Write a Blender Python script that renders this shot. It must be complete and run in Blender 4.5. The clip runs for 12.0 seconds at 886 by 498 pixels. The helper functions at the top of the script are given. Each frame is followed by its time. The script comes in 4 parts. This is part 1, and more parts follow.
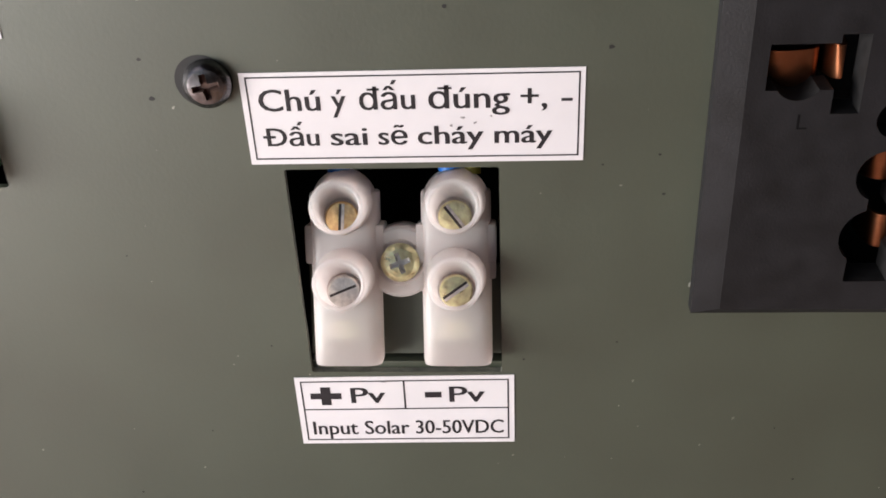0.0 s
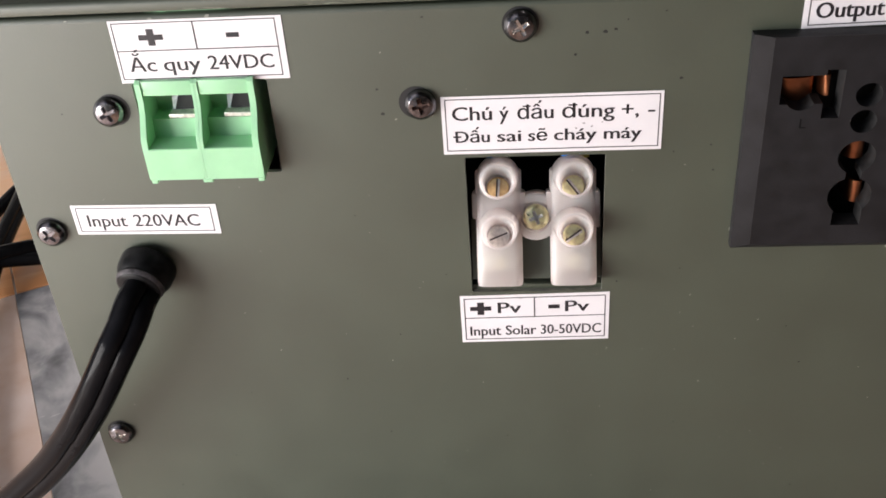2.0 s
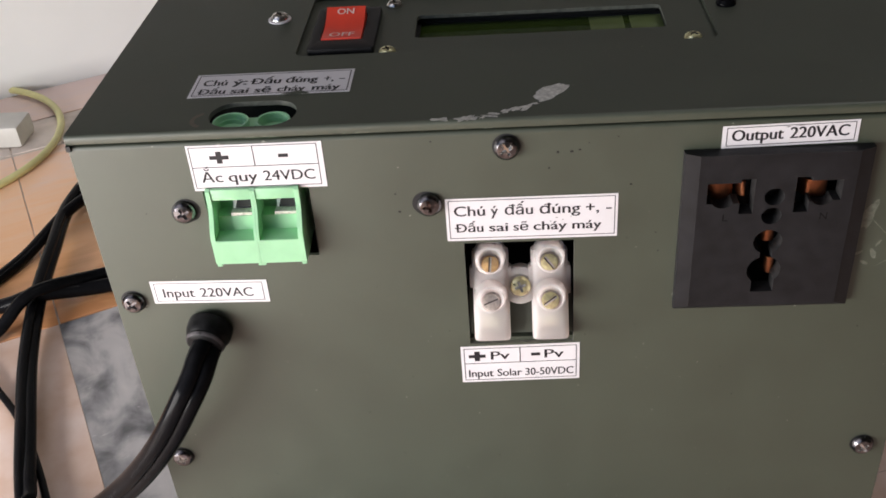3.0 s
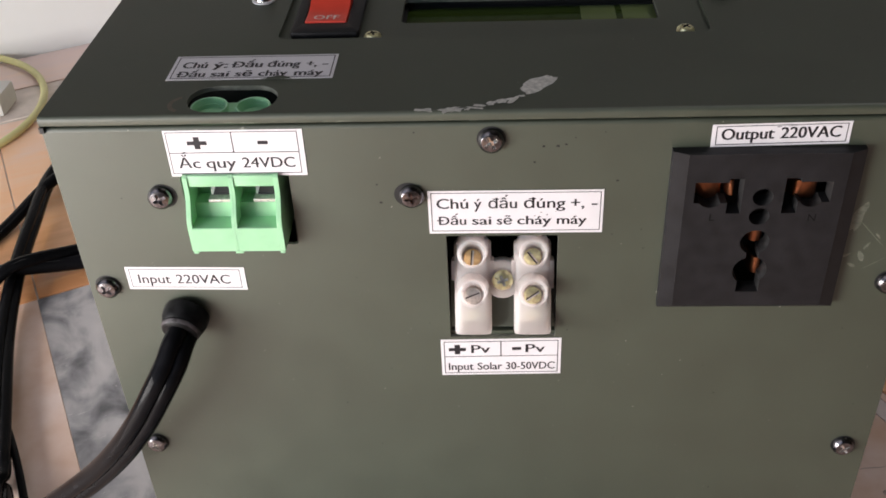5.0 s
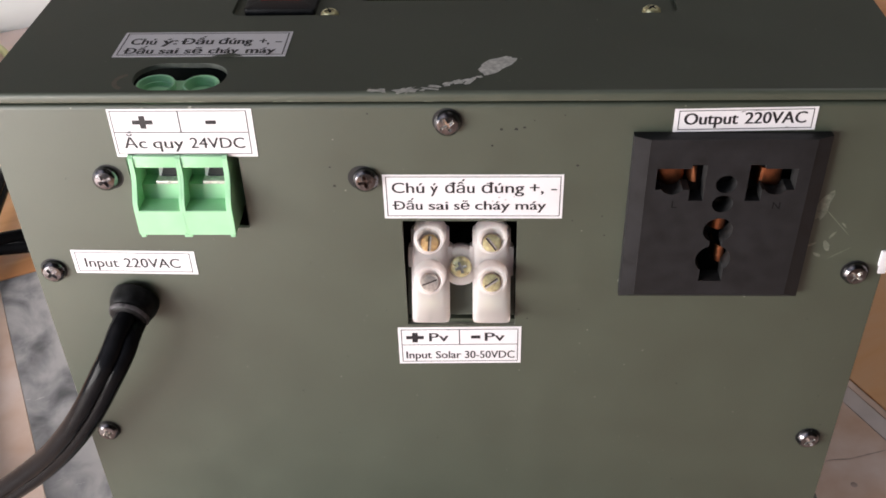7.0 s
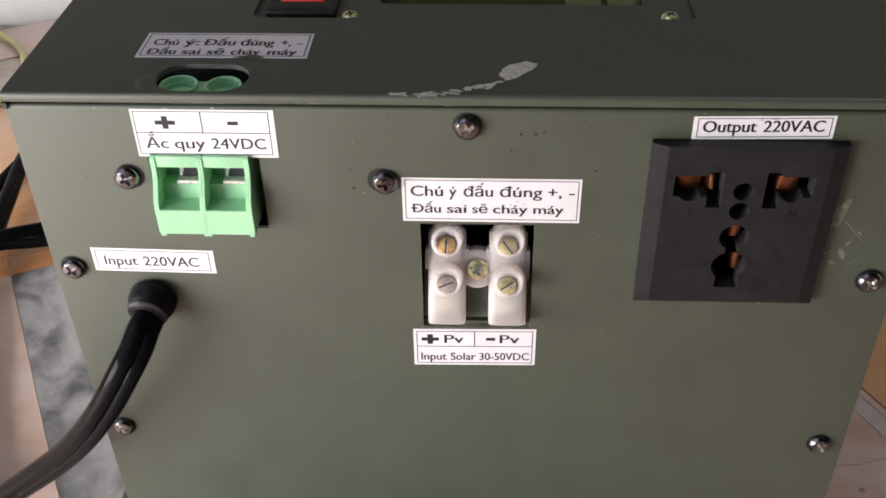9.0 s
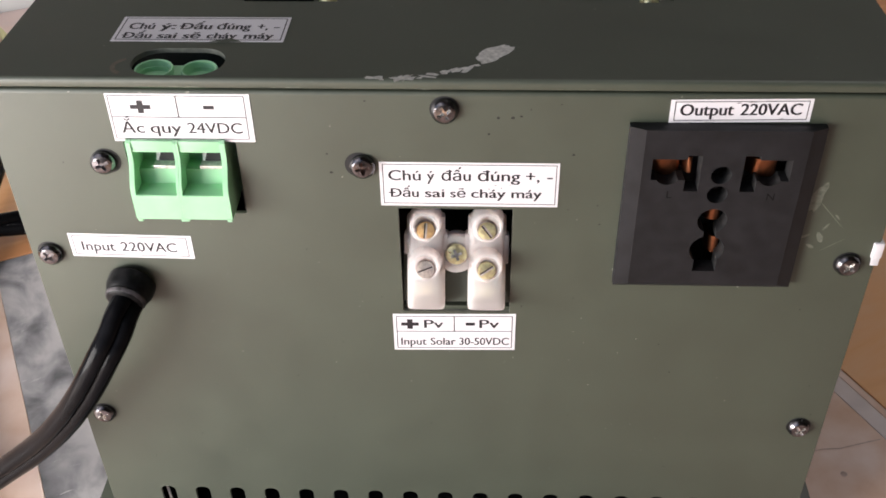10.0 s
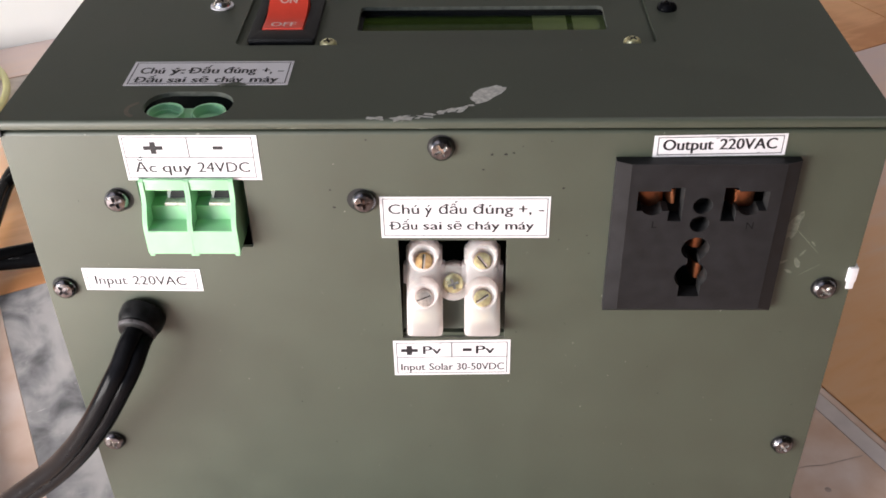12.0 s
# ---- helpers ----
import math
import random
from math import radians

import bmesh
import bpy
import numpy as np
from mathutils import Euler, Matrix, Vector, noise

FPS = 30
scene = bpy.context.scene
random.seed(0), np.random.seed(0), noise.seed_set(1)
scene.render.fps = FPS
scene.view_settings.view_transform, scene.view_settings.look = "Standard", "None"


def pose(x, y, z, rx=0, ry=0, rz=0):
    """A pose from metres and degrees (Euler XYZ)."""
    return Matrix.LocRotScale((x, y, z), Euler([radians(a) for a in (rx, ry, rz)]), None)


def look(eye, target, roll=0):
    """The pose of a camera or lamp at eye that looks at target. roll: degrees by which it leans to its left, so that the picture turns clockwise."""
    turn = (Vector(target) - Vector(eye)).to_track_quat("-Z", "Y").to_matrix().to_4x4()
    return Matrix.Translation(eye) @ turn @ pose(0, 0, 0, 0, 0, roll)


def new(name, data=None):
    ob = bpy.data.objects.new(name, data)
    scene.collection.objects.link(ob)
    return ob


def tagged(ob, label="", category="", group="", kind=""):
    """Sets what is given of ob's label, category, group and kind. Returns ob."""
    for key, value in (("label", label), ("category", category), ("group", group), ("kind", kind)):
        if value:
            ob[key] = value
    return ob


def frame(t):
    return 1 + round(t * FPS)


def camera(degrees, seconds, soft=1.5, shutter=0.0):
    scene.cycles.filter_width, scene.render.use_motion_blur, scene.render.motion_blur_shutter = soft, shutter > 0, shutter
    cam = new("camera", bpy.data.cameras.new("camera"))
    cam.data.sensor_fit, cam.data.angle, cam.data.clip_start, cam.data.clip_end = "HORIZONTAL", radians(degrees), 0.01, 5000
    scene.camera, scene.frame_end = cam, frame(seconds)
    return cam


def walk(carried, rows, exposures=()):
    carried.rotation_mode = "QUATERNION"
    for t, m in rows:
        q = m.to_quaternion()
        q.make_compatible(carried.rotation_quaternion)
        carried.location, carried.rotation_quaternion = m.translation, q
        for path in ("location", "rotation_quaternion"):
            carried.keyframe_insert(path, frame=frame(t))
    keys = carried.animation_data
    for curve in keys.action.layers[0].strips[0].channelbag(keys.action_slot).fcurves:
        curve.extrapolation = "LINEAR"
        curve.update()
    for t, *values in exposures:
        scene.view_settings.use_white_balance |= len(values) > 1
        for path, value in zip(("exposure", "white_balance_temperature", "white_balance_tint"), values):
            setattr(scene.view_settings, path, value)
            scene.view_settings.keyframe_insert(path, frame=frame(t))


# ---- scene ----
cam = camera(46.83, 12.0, soft=1.7)
# seconds, eye in metres, yaw to the left, pitch up, roll
ROWS = [
    (0.0, 0.0202, -0.1328, 0.2335, 4.50, -31.83, -2.83),
    (0.5, 0.0126, -0.1396, 0.2399, 4.57, -31.33, -2.85),
    (1.0, 0.0097, -0.1477, 0.2529, 5.12, -31.02, -3.57),
    (1.2, 0.0043, -0.1499, 0.2532, 5.72, -31.49, -3.98),
    (1.5, -0.0025, -0.1612, 0.2550, 4.96, -31.74, -3.58),
    (2.0, 0.0004, -0.2030, 0.2782, 5.65, -34.14, -4.30),
    (2.5, 0.0009, -0.2395, 0.3260, 5.44, -34.19, -4.73),
    (2.7, 0.0066, -0.2457, 0.3319, 5.61, -34.24, -5.15),
    (3.0, 0.0005, -0.2427, 0.3333, 4.68, -34.96, -4.59),
    (3.2, -0.0000, -0.2367, 0.3319, 5.14, -36.71, -4.41),
    (4.8, 0.0058, -0.2381, 0.3348, 3.88, -36.21, -3.04),
    (5.0, 0.0023, -0.2349, 0.3344, 4.03, -36.49, -2.86),
    (5.5, 0.0047, -0.2375, 0.3367, 2.75, -36.64, -2.03),
    (6.0, 0.0068, -0.2338, 0.3361, 2.78, -36.66, -1.76),
    (6.5, 0.0108, -0.2297, 0.3344, 2.96, -37.06, -1.84),
    (7.0, 0.0101, -0.2277, 0.3294, 3.07, -37.39, -1.76),
    (7.2, 0.0080, -0.2255, 0.3321, 3.69, -38.08, -1.80),
    (8.8, 0.0035, -0.2293, 0.3322, 3.74, -37.47, -1.30),
    (9.0, 0.0063, -0.2285, 0.3319, 3.32, -37.54, -1.12),
    (9.5, 0.0088, -0.2282, 0.3315, 3.22, -37.62, -1.35),
    (10.0, 0.0102, -0.2285, 0.3307, 2.80, -38.21, -0.96),
    (10.2, 0.0087, -0.2282, 0.3315, 2.79, -38.92, -0.59),
    (10.5, 0.0095, -0.2362, 0.3235, 1.75, -39.88, 0.10),
    (11.0, 0.0089, -0.2432, 0.3297, 1.90, -38.57, 0.06),
    (11.5, 0.0057, -0.2413, 0.3365, 2.36, -37.62, -0.15),
    (12.0, 0.0079, -0.2395, 0.3409, 1.91, -36.80, -1.17),
]


def facing(x, y, z, yaw, pitch, roll):
    """The pose of an eye at x, y, z that looks along +y, turned by yaw, pitch and roll."""
    return pose(x, y, z) @ pose(0, 0, 0, 0, 0, yaw) @ pose(0, 0, 0, 90 + pitch) @ pose(0, 0, 0, 0, 0, roll)


EXPOSURES = [(0.0, -0.38), (0.5, -0.2), (1.5, -0.27), (2.0, -0.24), (3.0, -0.22), (5.0, -0.18), (5.5, 0.0), (7.0, -0.07), (9.0, -0.18), (9.5, -0.16), (10.0, 0.08), (10.5, 0.64), (11.0, 1.02), (11.5, 0.64), (12.0, 0.27)]
walk(cam, [(t, facing(*p)) for t, *p in ROWS], EXPOSURES)

from mathutils import geometry

# ---- light ----
world = bpy.data.worlds.new("sky")
scene.world = world
world.use_nodes = True
wn = world.node_tree
sky = wn.nodes.new("ShaderNodeTexSky")
sky.sky_type, sky.sun_disc = "NISHITA", False
sky.sun_elevation, sky.sun_rotation = radians(50), radians(240)
wn.links.new(sky.outputs[0], wn.nodes["Background"].inputs[0])
wn.nodes["Background"].inputs[1].default_value = 0.12
TURN = 28.0                       # the room's turn against the box, in degrees
ROOM = pose(0, 0, 0, 0, 0, TURN)
WALL_V, WALL_U0, WALL_U1, WALL_V0, CEIL = 0.582, -0.62, 1.9, -2.2, 2.6
OPEN_V0, OPEN_V1 = -0.95, 0.32    # the doorway in the left wall


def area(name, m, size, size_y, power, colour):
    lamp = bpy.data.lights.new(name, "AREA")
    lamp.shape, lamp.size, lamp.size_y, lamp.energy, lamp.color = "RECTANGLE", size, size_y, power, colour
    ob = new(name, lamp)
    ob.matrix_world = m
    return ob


# daylight off the sunlit pavement outside the doorway
area("daylight_doorway", ROOM @ look((WALL_U0 - 0.03, -0.08, 0.15), (-0.12, -0.15, 0.06)), 0.46, 0.27, 10.2, (1.0, 0.965, 0.945))
# unseen fill lamp under the ceiling, added to brighten the floor at right
area("ceiling_fill_light", ROOM @ look((1.3, 0.12, CEIL - 0.09), (1.3, 0.12, 0)), 1.2, 0.05, 14.0, (1.0, 0.96, 0.95))

# ---- materials ----


def material(name, colour, rough=0.5, metal=0.0, vary=0.12, scale=60.0, bump=0.0, bump_scale=800.0, spec=0.5, second=None, coarse=0.0, **more):
    m = bpy.data.materials.new(name)
    m.use_nodes = True
    nt, bsdf = m.node_tree, m.node_tree.nodes["Principled BSDF"]
    bsdf.inputs["Roughness"].default_value = rough
    bsdf.inputs["Metallic"].default_value = metal
    bsdf.inputs["Specular IOR Level"].default_value = spec
    coord = nt.nodes.new("ShaderNodeNewGeometry").outputs["Position"]
    fine = nt.nodes.new("ShaderNodeTexNoise")
    fine.inputs["Scale"].default_value, fine.inputs["Detail"].default_value = scale, 6
    nt.links.new(coord, fine.inputs["Vector"])
    ramp = nt.nodes.new("ShaderNodeValToRGB")
    ramp.color_ramp.elements[0].position, ramp.color_ramp.elements[1].position = 0.3, 0.7
    lo = [c * (1 - vary) for c in colour] if second is None else second
    hi = [min(1, c * (1 + vary)) for c in colour]
    ramp.color_ramp.elements[0].color, ramp.color_ramp.elements[1].color = (*lo, 1), (*hi, 1)
    nt.links.new(fine.outputs["Fac"], ramp.inputs["Fac"])
    out = ramp.outputs["Color"]
    if coarse:
        big = nt.nodes.new("ShaderNodeTexNoise")
        big.inputs["Scale"].default_value, big.inputs["Detail"].default_value = scale / 7, 3
        nt.links.new(coord, big.inputs["Vector"])
        span = nt.nodes.new("ShaderNodeMapRange")
        span.inputs["To Min"].default_value, span.inputs["To Max"].default_value = 1 - coarse, 1 + coarse
        nt.links.new(big.outputs["Fac"], span.inputs["Value"])
        mix = nt.nodes.new("ShaderNodeVectorMath")
        mix.operation = "SCALE"
        nt.links.new(out, mix.inputs[0])
        nt.links.new(span.outputs[0], mix.inputs["Scale"])
        out = mix.outputs[0]
    nt.links.new(out, bsdf.inputs["Base Color"])
    if bump:
        grain = nt.nodes.new("ShaderNodeTexNoise")
        grain.inputs["Scale"].default_value, grain.inputs["Detail"].default_value = bump_scale, 3
        nt.links.new(coord, grain.inputs["Vector"])
        bm = nt.nodes.new("ShaderNodeBump")
        bm.inputs["Strength"].default_value, bm.inputs["Distance"].default_value = bump, 0.0003
        nt.links.new(grain.outputs["Fac"], bm.inputs["Height"])
        nt.links.new(bm.outputs["Normal"], bsdf.inputs["Normal"])
        wear = nt.nodes.new("ShaderNodeMapRange")
        wear.inputs["To Min"].default_value, wear.inputs["To Max"].default_value = max(0.05, rough - 0.08), min(1, rough + 0.08)
        nt.links.new(fine.outputs["Fac"], wear.inputs["Value"])
        nt.links.new(wear.outputs[0], bsdf.inputs["Roughness"])
    for key, value in more.items():
        bsdf.inputs[key.replace("_", " ")].default_value = value
    return m


PAINT = material("olive_enamel", (0.043, 0.052, 0.033), 0.54, vary=0.10, scale=55, coarse=0.13, bump=0.08, bump_scale=1500, spec=1.0)
CHIP = material("bare_primer", (0.55, 0.53, 0.49), 0.6, vary=0.25, scale=900)
SCUFF = material("scuffed_enamel", (0.15, 0.16, 0.125), 0.5, vary=0.3, scale=700)
SMUDGE = material("brown_smudge", (0.13, 0.105, 0.08), 0.5, vary=0.2, scale=500)
SMEAR = material("grey_smear", (0.30, 0.28, 0.29), 0.6, vary=0.3, scale=600)
PAPER = material("sticker_paper", (0.74, 0.71, 0.735), 0.55, vary=0.03, scale=120, bump=0.04)


def translucent(m, share, colour):
    """Lets light shine through the walls of a milky plastic."""
    nt = m.node_tree
    bsdf, out = nt.nodes["Principled BSDF"], nt.nodes["Material Output"]
    thin, mix = nt.nodes.new("ShaderNodeBsdfTranslucent"), nt.nodes.new("ShaderNodeMixShader")
    thin.inputs["Color"].default_value = (*colour, 1)
    mix.inputs[0].default_value = share
    nt.links.new(bsdf.outputs[0], mix.inputs[1])
    nt.links.new(thin.outputs[0], mix.inputs[2])
    nt.links.new(mix.outputs[0], out.inputs["Surface"])
    return m


INK = material("printed_ink", (0.012, 0.010, 0.014), 0.5, vary=0.3, scale=1500)
NYLON = translucent(material("milky_nylon", (0.86, 0.805, 0.79), 0.36, vary=0.03, scale=200, bump=0.06, Subsurface_Weight=1.0, Subsurface_Scale=0.010, Subsurface_Radius=(1.0, 0.9, 0.88)), 0.5, (0.92, 0.86, 0.84))
GREEN = material("green_plastic", (0.32, 0.60, 0.36), 0.42, vary=0.06, scale=160, bump=0.05, Subsurface_Weight=0.15, Subsurface_Scale=0.002, Subsurface_Radius=(0.6, 1.0, 0.6))
SOCKET = material("black_plastic", (0.012, 0.0118, 0.0135), 0.5, vary=0.3, scale=220, coarse=0.3, bump=0.16, bump_scale=2500, spec=0.28)
SOCKET_WORN = material("scuffed_black_plastic", (0.014, 0.0135, 0.014), 0.6, vary=0.6, scale=600)
COPPER = material("copper_contact", (0.28, 0.11, 0.055), 0.36, 1.0, vary=0.25, scale=300)
STEEL = material("dark_zinc_steel", (0.25, 0.235, 0.245), 0.42, 1.0, vary=0.4, scale=700, bump=0.12)
BLACKED = material("black_oxide_steel", (0.15, 0.142, 0.15), 0.24, 1.0, vary=0.4, scale=700, bump=0.12)
EDGE = material("worn_cut_edge", (0.16, 0.165, 0.14), 0.5, vary=0.3, scale=400)
BRIGHT = material("bright_steel", (0.72, 0.70, 0.68), 0.25, 1.0, vary=0.2, scale=500, bump=0.1)
TIN = material("tinned_clamp", (0.78, 0.76, 0.72), 0.3, 0.45, vary=0.25, scale=900)
BRASS = material("yellow_zinc", (0.95, 0.84, 0.48), 0.30, 0.8, vary=0.3, scale=700, bump=0.8, bump_scale=900)
# yellow zinc tinted orange for a reflection on one clamp screw
ORANGE_GLINT = material("zinc_orange_reflection", (0.96, 0.60, 0.30), 0.30, 0.8, vary=0.3, scale=700, bump=0.8, bump_scale=900)
GROOVE = material("screw_recess", (0.07, 0.062, 0.06), 0.45, 0.7, vary=0.3, scale=900)
RUST = material("rusty_recess", (0.10, 0.06, 0.05), 0.6, 0.4, vary=0.4, scale=1200)
RUBBER = material("black_rubber", (0.006, 0.006, 0.007), 0.15, vary=0.2, scale=300, bump=0.05, bump_scale=500, IOR=1.22, spec=0.2)
SLEEVE = material("dusty_rubber", (0.007, 0.007, 0.0075), 0.42, vary=0.6, scale=500, bump=0.25, spec=0.1)
RUBBED = material("rubbed_rubber", (0.055, 0.05, 0.053), 0.5, vary=0.7, scale=700, bump=0.2, spec=0.2)
# near-black, so the insides of case and socket read unlit
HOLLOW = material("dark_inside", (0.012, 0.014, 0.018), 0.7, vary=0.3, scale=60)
RED = material("red_rocker", (0.82, 0.07, 0.04), 0.35, vary=0.05, scale=200)
MARK = material("moulded_print", (0.85, 0.62, 0.58), 0.5, vary=0.1, scale=400)
BLUE = material("blue_wire", (0.03, 0.22, 0.75), 0.4, vary=0.1, scale=300)
YELLOW = material("yellow_wire", (0.65, 0.55, 0.10), 0.4, vary=0.1, scale=300)
LCD = material("lcd_green", (0.032, 0.052, 0.010), 0.12, vary=0.12, scale=90)
LCD_PALE = material("lcd_pale", (0.15, 0.19, 0.075), 0.12, vary=0.1, scale=90)
TILE = material("pink_marble_tile", (0.84, 0.66, 0.59), 0.35, second=(0.72, 0.47, 0.34), vary=0.06, scale=42, coarse=0.3, bump=0.05)
SIZE, U_0, V_0 = 0.335, -0.132, 0.268      # the floor tiles' size and the corner from which they count


def ramp_of(nt, value, stops):
    ramp = nt.nodes.new("ShaderNodeValToRGB")
    cr = ramp.color_ramp
    while len(cr.elements) < len(stops):
        cr.elements.new(0.5)
    for e, (at, c) in zip(cr.elements, stops):
        e.position, e.color = at, (*c, 1)
    nt.links.new(value, ramp.inputs["Fac"])
    return ramp.outputs["Color"]


def room_axes(nt):
    """Position in the room: along the tiles' two sides."""
    at = nt.nodes.new("ShaderNodeNewGeometry").outputs["Position"]
    turn = nt.nodes.new("ShaderNodeVectorRotate")
    turn.rotation_type = "Z_AXIS"
    turn.inputs["Angle"].default_value = radians(-TURN)
    nt.links.new(at, turn.inputs["Vector"])
    return turn.outputs[0]


def stretched_noise(nt, at, scale, detail=5, distortion=0.0):
    size, noise = nt.nodes.new("ShaderNodeVectorMath"), nt.nodes.new("ShaderNodeTexNoise")
    size.operation = "MULTIPLY"
    size.inputs[1].default_value = scale
    nt.links.new(at, size.inputs[0])
    nt.links.new(size.outputs[0], noise.inputs["Vector"])
    noise.inputs["Scale"].default_value, noise.inputs["Detail"].default_value, noise.inputs["Distortion"].default_value = 1.0, detail, distortion
    return noise.outputs["Fac"]


def sums(nt, operation, a, b):
    node = nt.nodes.new("ShaderNodeMath")
    node.operation = operation
    for k, q in enumerate((a, b)):
        if isinstance(q, (int, float)):
            node.inputs[k].default_value = q
        else:
            nt.links.new(q, node.inputs[k])
    return node.outputs[0]


def printed_tile():
    """Glazed tile printed with orange grain that fades into pink marbling."""
    m = material("orange_to_pink_tile", (0.8, 0.5, 0.3), 0.33, bump=0.05)
    nt = m.node_tree
    at = room_axes(nt)
    parts = nt.nodes.new("ShaderNodeSeparateXYZ")
    nt.links.new(at, parts.inputs[0])
    across = sums(nt, "FRACT", sums(nt, "DIVIDE", sums(nt, "ADD", parts.outputs["Y"], 10 * SIZE - V_0), SIZE), 0)
    cloud = stretched_noise(nt, at, (9, 7, 9), 4, 0.6)
    grain = stretched_noise(nt, at, (16, 70, 16), 6, 1.5)
    place = sums(nt, "ADD", across, sums(nt, "ADD", sums(nt, "MULTIPLY", cloud, 0.5), sums(nt, "MULTIPLY", grain, 0.5)))
    colour = ramp_of(nt, sums(nt, "SUBTRACT", place, 0.5), ((0.0, (0.66, 0.30, 0.13)), (0.22, (0.88, 0.48, 0.24)), (0.45, (0.88, 0.54, 0.33)), (0.68, (0.82, 0.60, 0.50)), (1.0, (0.74, 0.58, 0.55))))
    nt.links.new(colour, nt.nodes["Principled BSDF"].inputs["Base Color"])
    return m


def scuffed_stone():
    """Smooth lilac-grey stone with dark smudges, drawn out one way, and fine pale scratches."""
    m = material("grey_scuffed_stone", (0.5, 0.5, 0.5), 0.34, bump=0.1)
    nt = m.node_tree
    at = room_axes(nt)
    smudge = stretched_noise(nt, at, (58, 34, 40), 8, 0.5)
    base = ramp_of(nt, smudge, ((0.32, (0.10, 0.10, 0.105)), (0.45, (0.29, 0.28, 0.29)), (0.57, (0.50, 0.475, 0.475)), (0.8, (0.62, 0.58, 0.57))))
    line = stretched_noise(nt, at, (60, 420, 60), 2, 2.5)
    mix = nt.nodes.new("ShaderNodeMixRGB")
    mix.inputs[2].default_value = (0.78, 0.75, 0.73, 1)
    nt.links.new(base, mix.inputs[1])
    nt.links.new(ramp_of(nt, line, ((0.70, (0, 0, 0)), (0.76, (0.7, 0.7, 0.7)))), mix.inputs[0])
    nt.links.new(mix.outputs[0], nt.nodes["Principled BSDF"].inputs["Base Color"])
    return m


ORANGE, STONE = printed_tile(), scuffed_stone()
LISTEL = material("pale_listel", (0.72, 0.62, 0.60), 0.45, vary=0.12, scale=60)
GROUT = material("pale_grout", (0.62, 0.54, 0.49), 0.7, vary=0.15, scale=80)
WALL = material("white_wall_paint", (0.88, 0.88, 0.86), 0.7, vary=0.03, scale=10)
# unseen walls and ceiling, kept dark so they bounce and mirror less light
DIM_WALL = material("grey_brown_dim_wall", (0.12, 0.105, 0.09), 0.7, vary=0.05, scale=10)
CEILING = material("dim_ceiling_paint", (0.17, 0.165, 0.15), 0.8, vary=0.04, scale=8)
PALE = material("pale_grey_plastic", (0.62, 0.60, 0.56), 0.45, vary=0.05, scale=100)
LOOP = material("pale_yellow_sheath", (0.62, 0.58, 0.26), 0.4, vary=0.08, scale=100)
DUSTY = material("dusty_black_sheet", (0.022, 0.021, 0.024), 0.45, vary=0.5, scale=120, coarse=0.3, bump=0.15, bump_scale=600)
# near-black: black parts, flecks, and shade painted into gaps and openings
DARK_FILL = material("dark_fill", (0.008, 0.008, 0.009), 0.6, vary=0.3, scale=400)
DUST = material("pale_dust", (0.24, 0.24, 0.21), 0.7, vary=0.3, scale=900)
CRACK = material("dark_vein", (0.50, 0.36, 0.31), 0.6, vary=0.3, scale=300)

# ---- building helpers: millimetres, the front panel is y = 0, z counts from LIFT above the floor ----
LIFT = 197.0


def P(x, y, z):
    return Vector((x, y, z + LIFT)) * 0.001


def thing(name, at, label, category, group="", kind=""):
    ob = new(name)
    ob.location = at
    ob.empty_display_size = 0.01
    return tagged(ob, label, category, group, kind)


def world_at(ob):
    at = Vector((0, 0, 0))
    while ob:
        at += ob.location
        ob = ob.parent
    return at


def part(name, bm, mat, parent, label="", smooth=40, at=None):
    """One mesh object under a thing or a part. The bmesh is in metres in the world."""
    bmesh.ops.remove_doubles(bm, verts=bm.verts, dist=1e-6)
    bmesh.ops.recalc_face_normals(bm, faces=bm.faces)
    me = bpy.data.meshes.new(name)
    base = world_at(parent) if parent else Vector((0, 0, 0))
    own = at - base if at is not None else Vector((0, 0, 0))
    bm.transform(Matrix.Translation(-(base + own)))
    bm.to_mesh(me)
    bm.free()
    for m in mat if isinstance(mat, (list, tuple)) else (mat, mat):
        me.materials.append(m)
    if smooth:
        me.polygons.foreach_set("use_smooth", [True] * len(me.polygons))
        me.set_sharp_from_angle(angle=radians(smooth))
    ob = new(name, me)
    ob.parent = parent
    ob.location = own
    if label:
        ob["label"] = label
    return ob


def bevel(bm, width, segments=2, angle=30):
    edges = [e for e in bm.edges if len(e.link_faces) == 2 and e.calc_face_angle(0) > radians(angle)]
    bmesh.ops.bevel(bm, geom=edges, offset=width * 0.001, segments=segments, affect="EDGES", profile=0.6)
    return bm


def box(x0, x1, y0, y1, z0, z1, round_by=0.0, segments=2, bm=None):
    bm = bm or bmesh.new()
    made = bmesh.ops.create_cube(bm, size=1)["verts"]
    c, s = P((x0 + x1) / 2, (y0 + y1) / 2, (z0 + z1) / 2), Vector((x1 - x0, y1 - y0, z1 - z0)) * 0.001
    for v in made:
        v.co = c + Vector((v.co.x * s.x, v.co.y * s.y, v.co.z * s.z))
    if round_by:
        bevel(bm, round_by, segments)
    return bm


def arc(cx, cy, r, a0=0, a1=360, n=24):
    return [(cx + r * math.cos(radians(a0 + (a1 - a0) * i / n)), cy + r * math.sin(radians(a0 + (a1 - a0) * i / n))) for i in range(n if a1 - a0 == 360 else n + 1)]


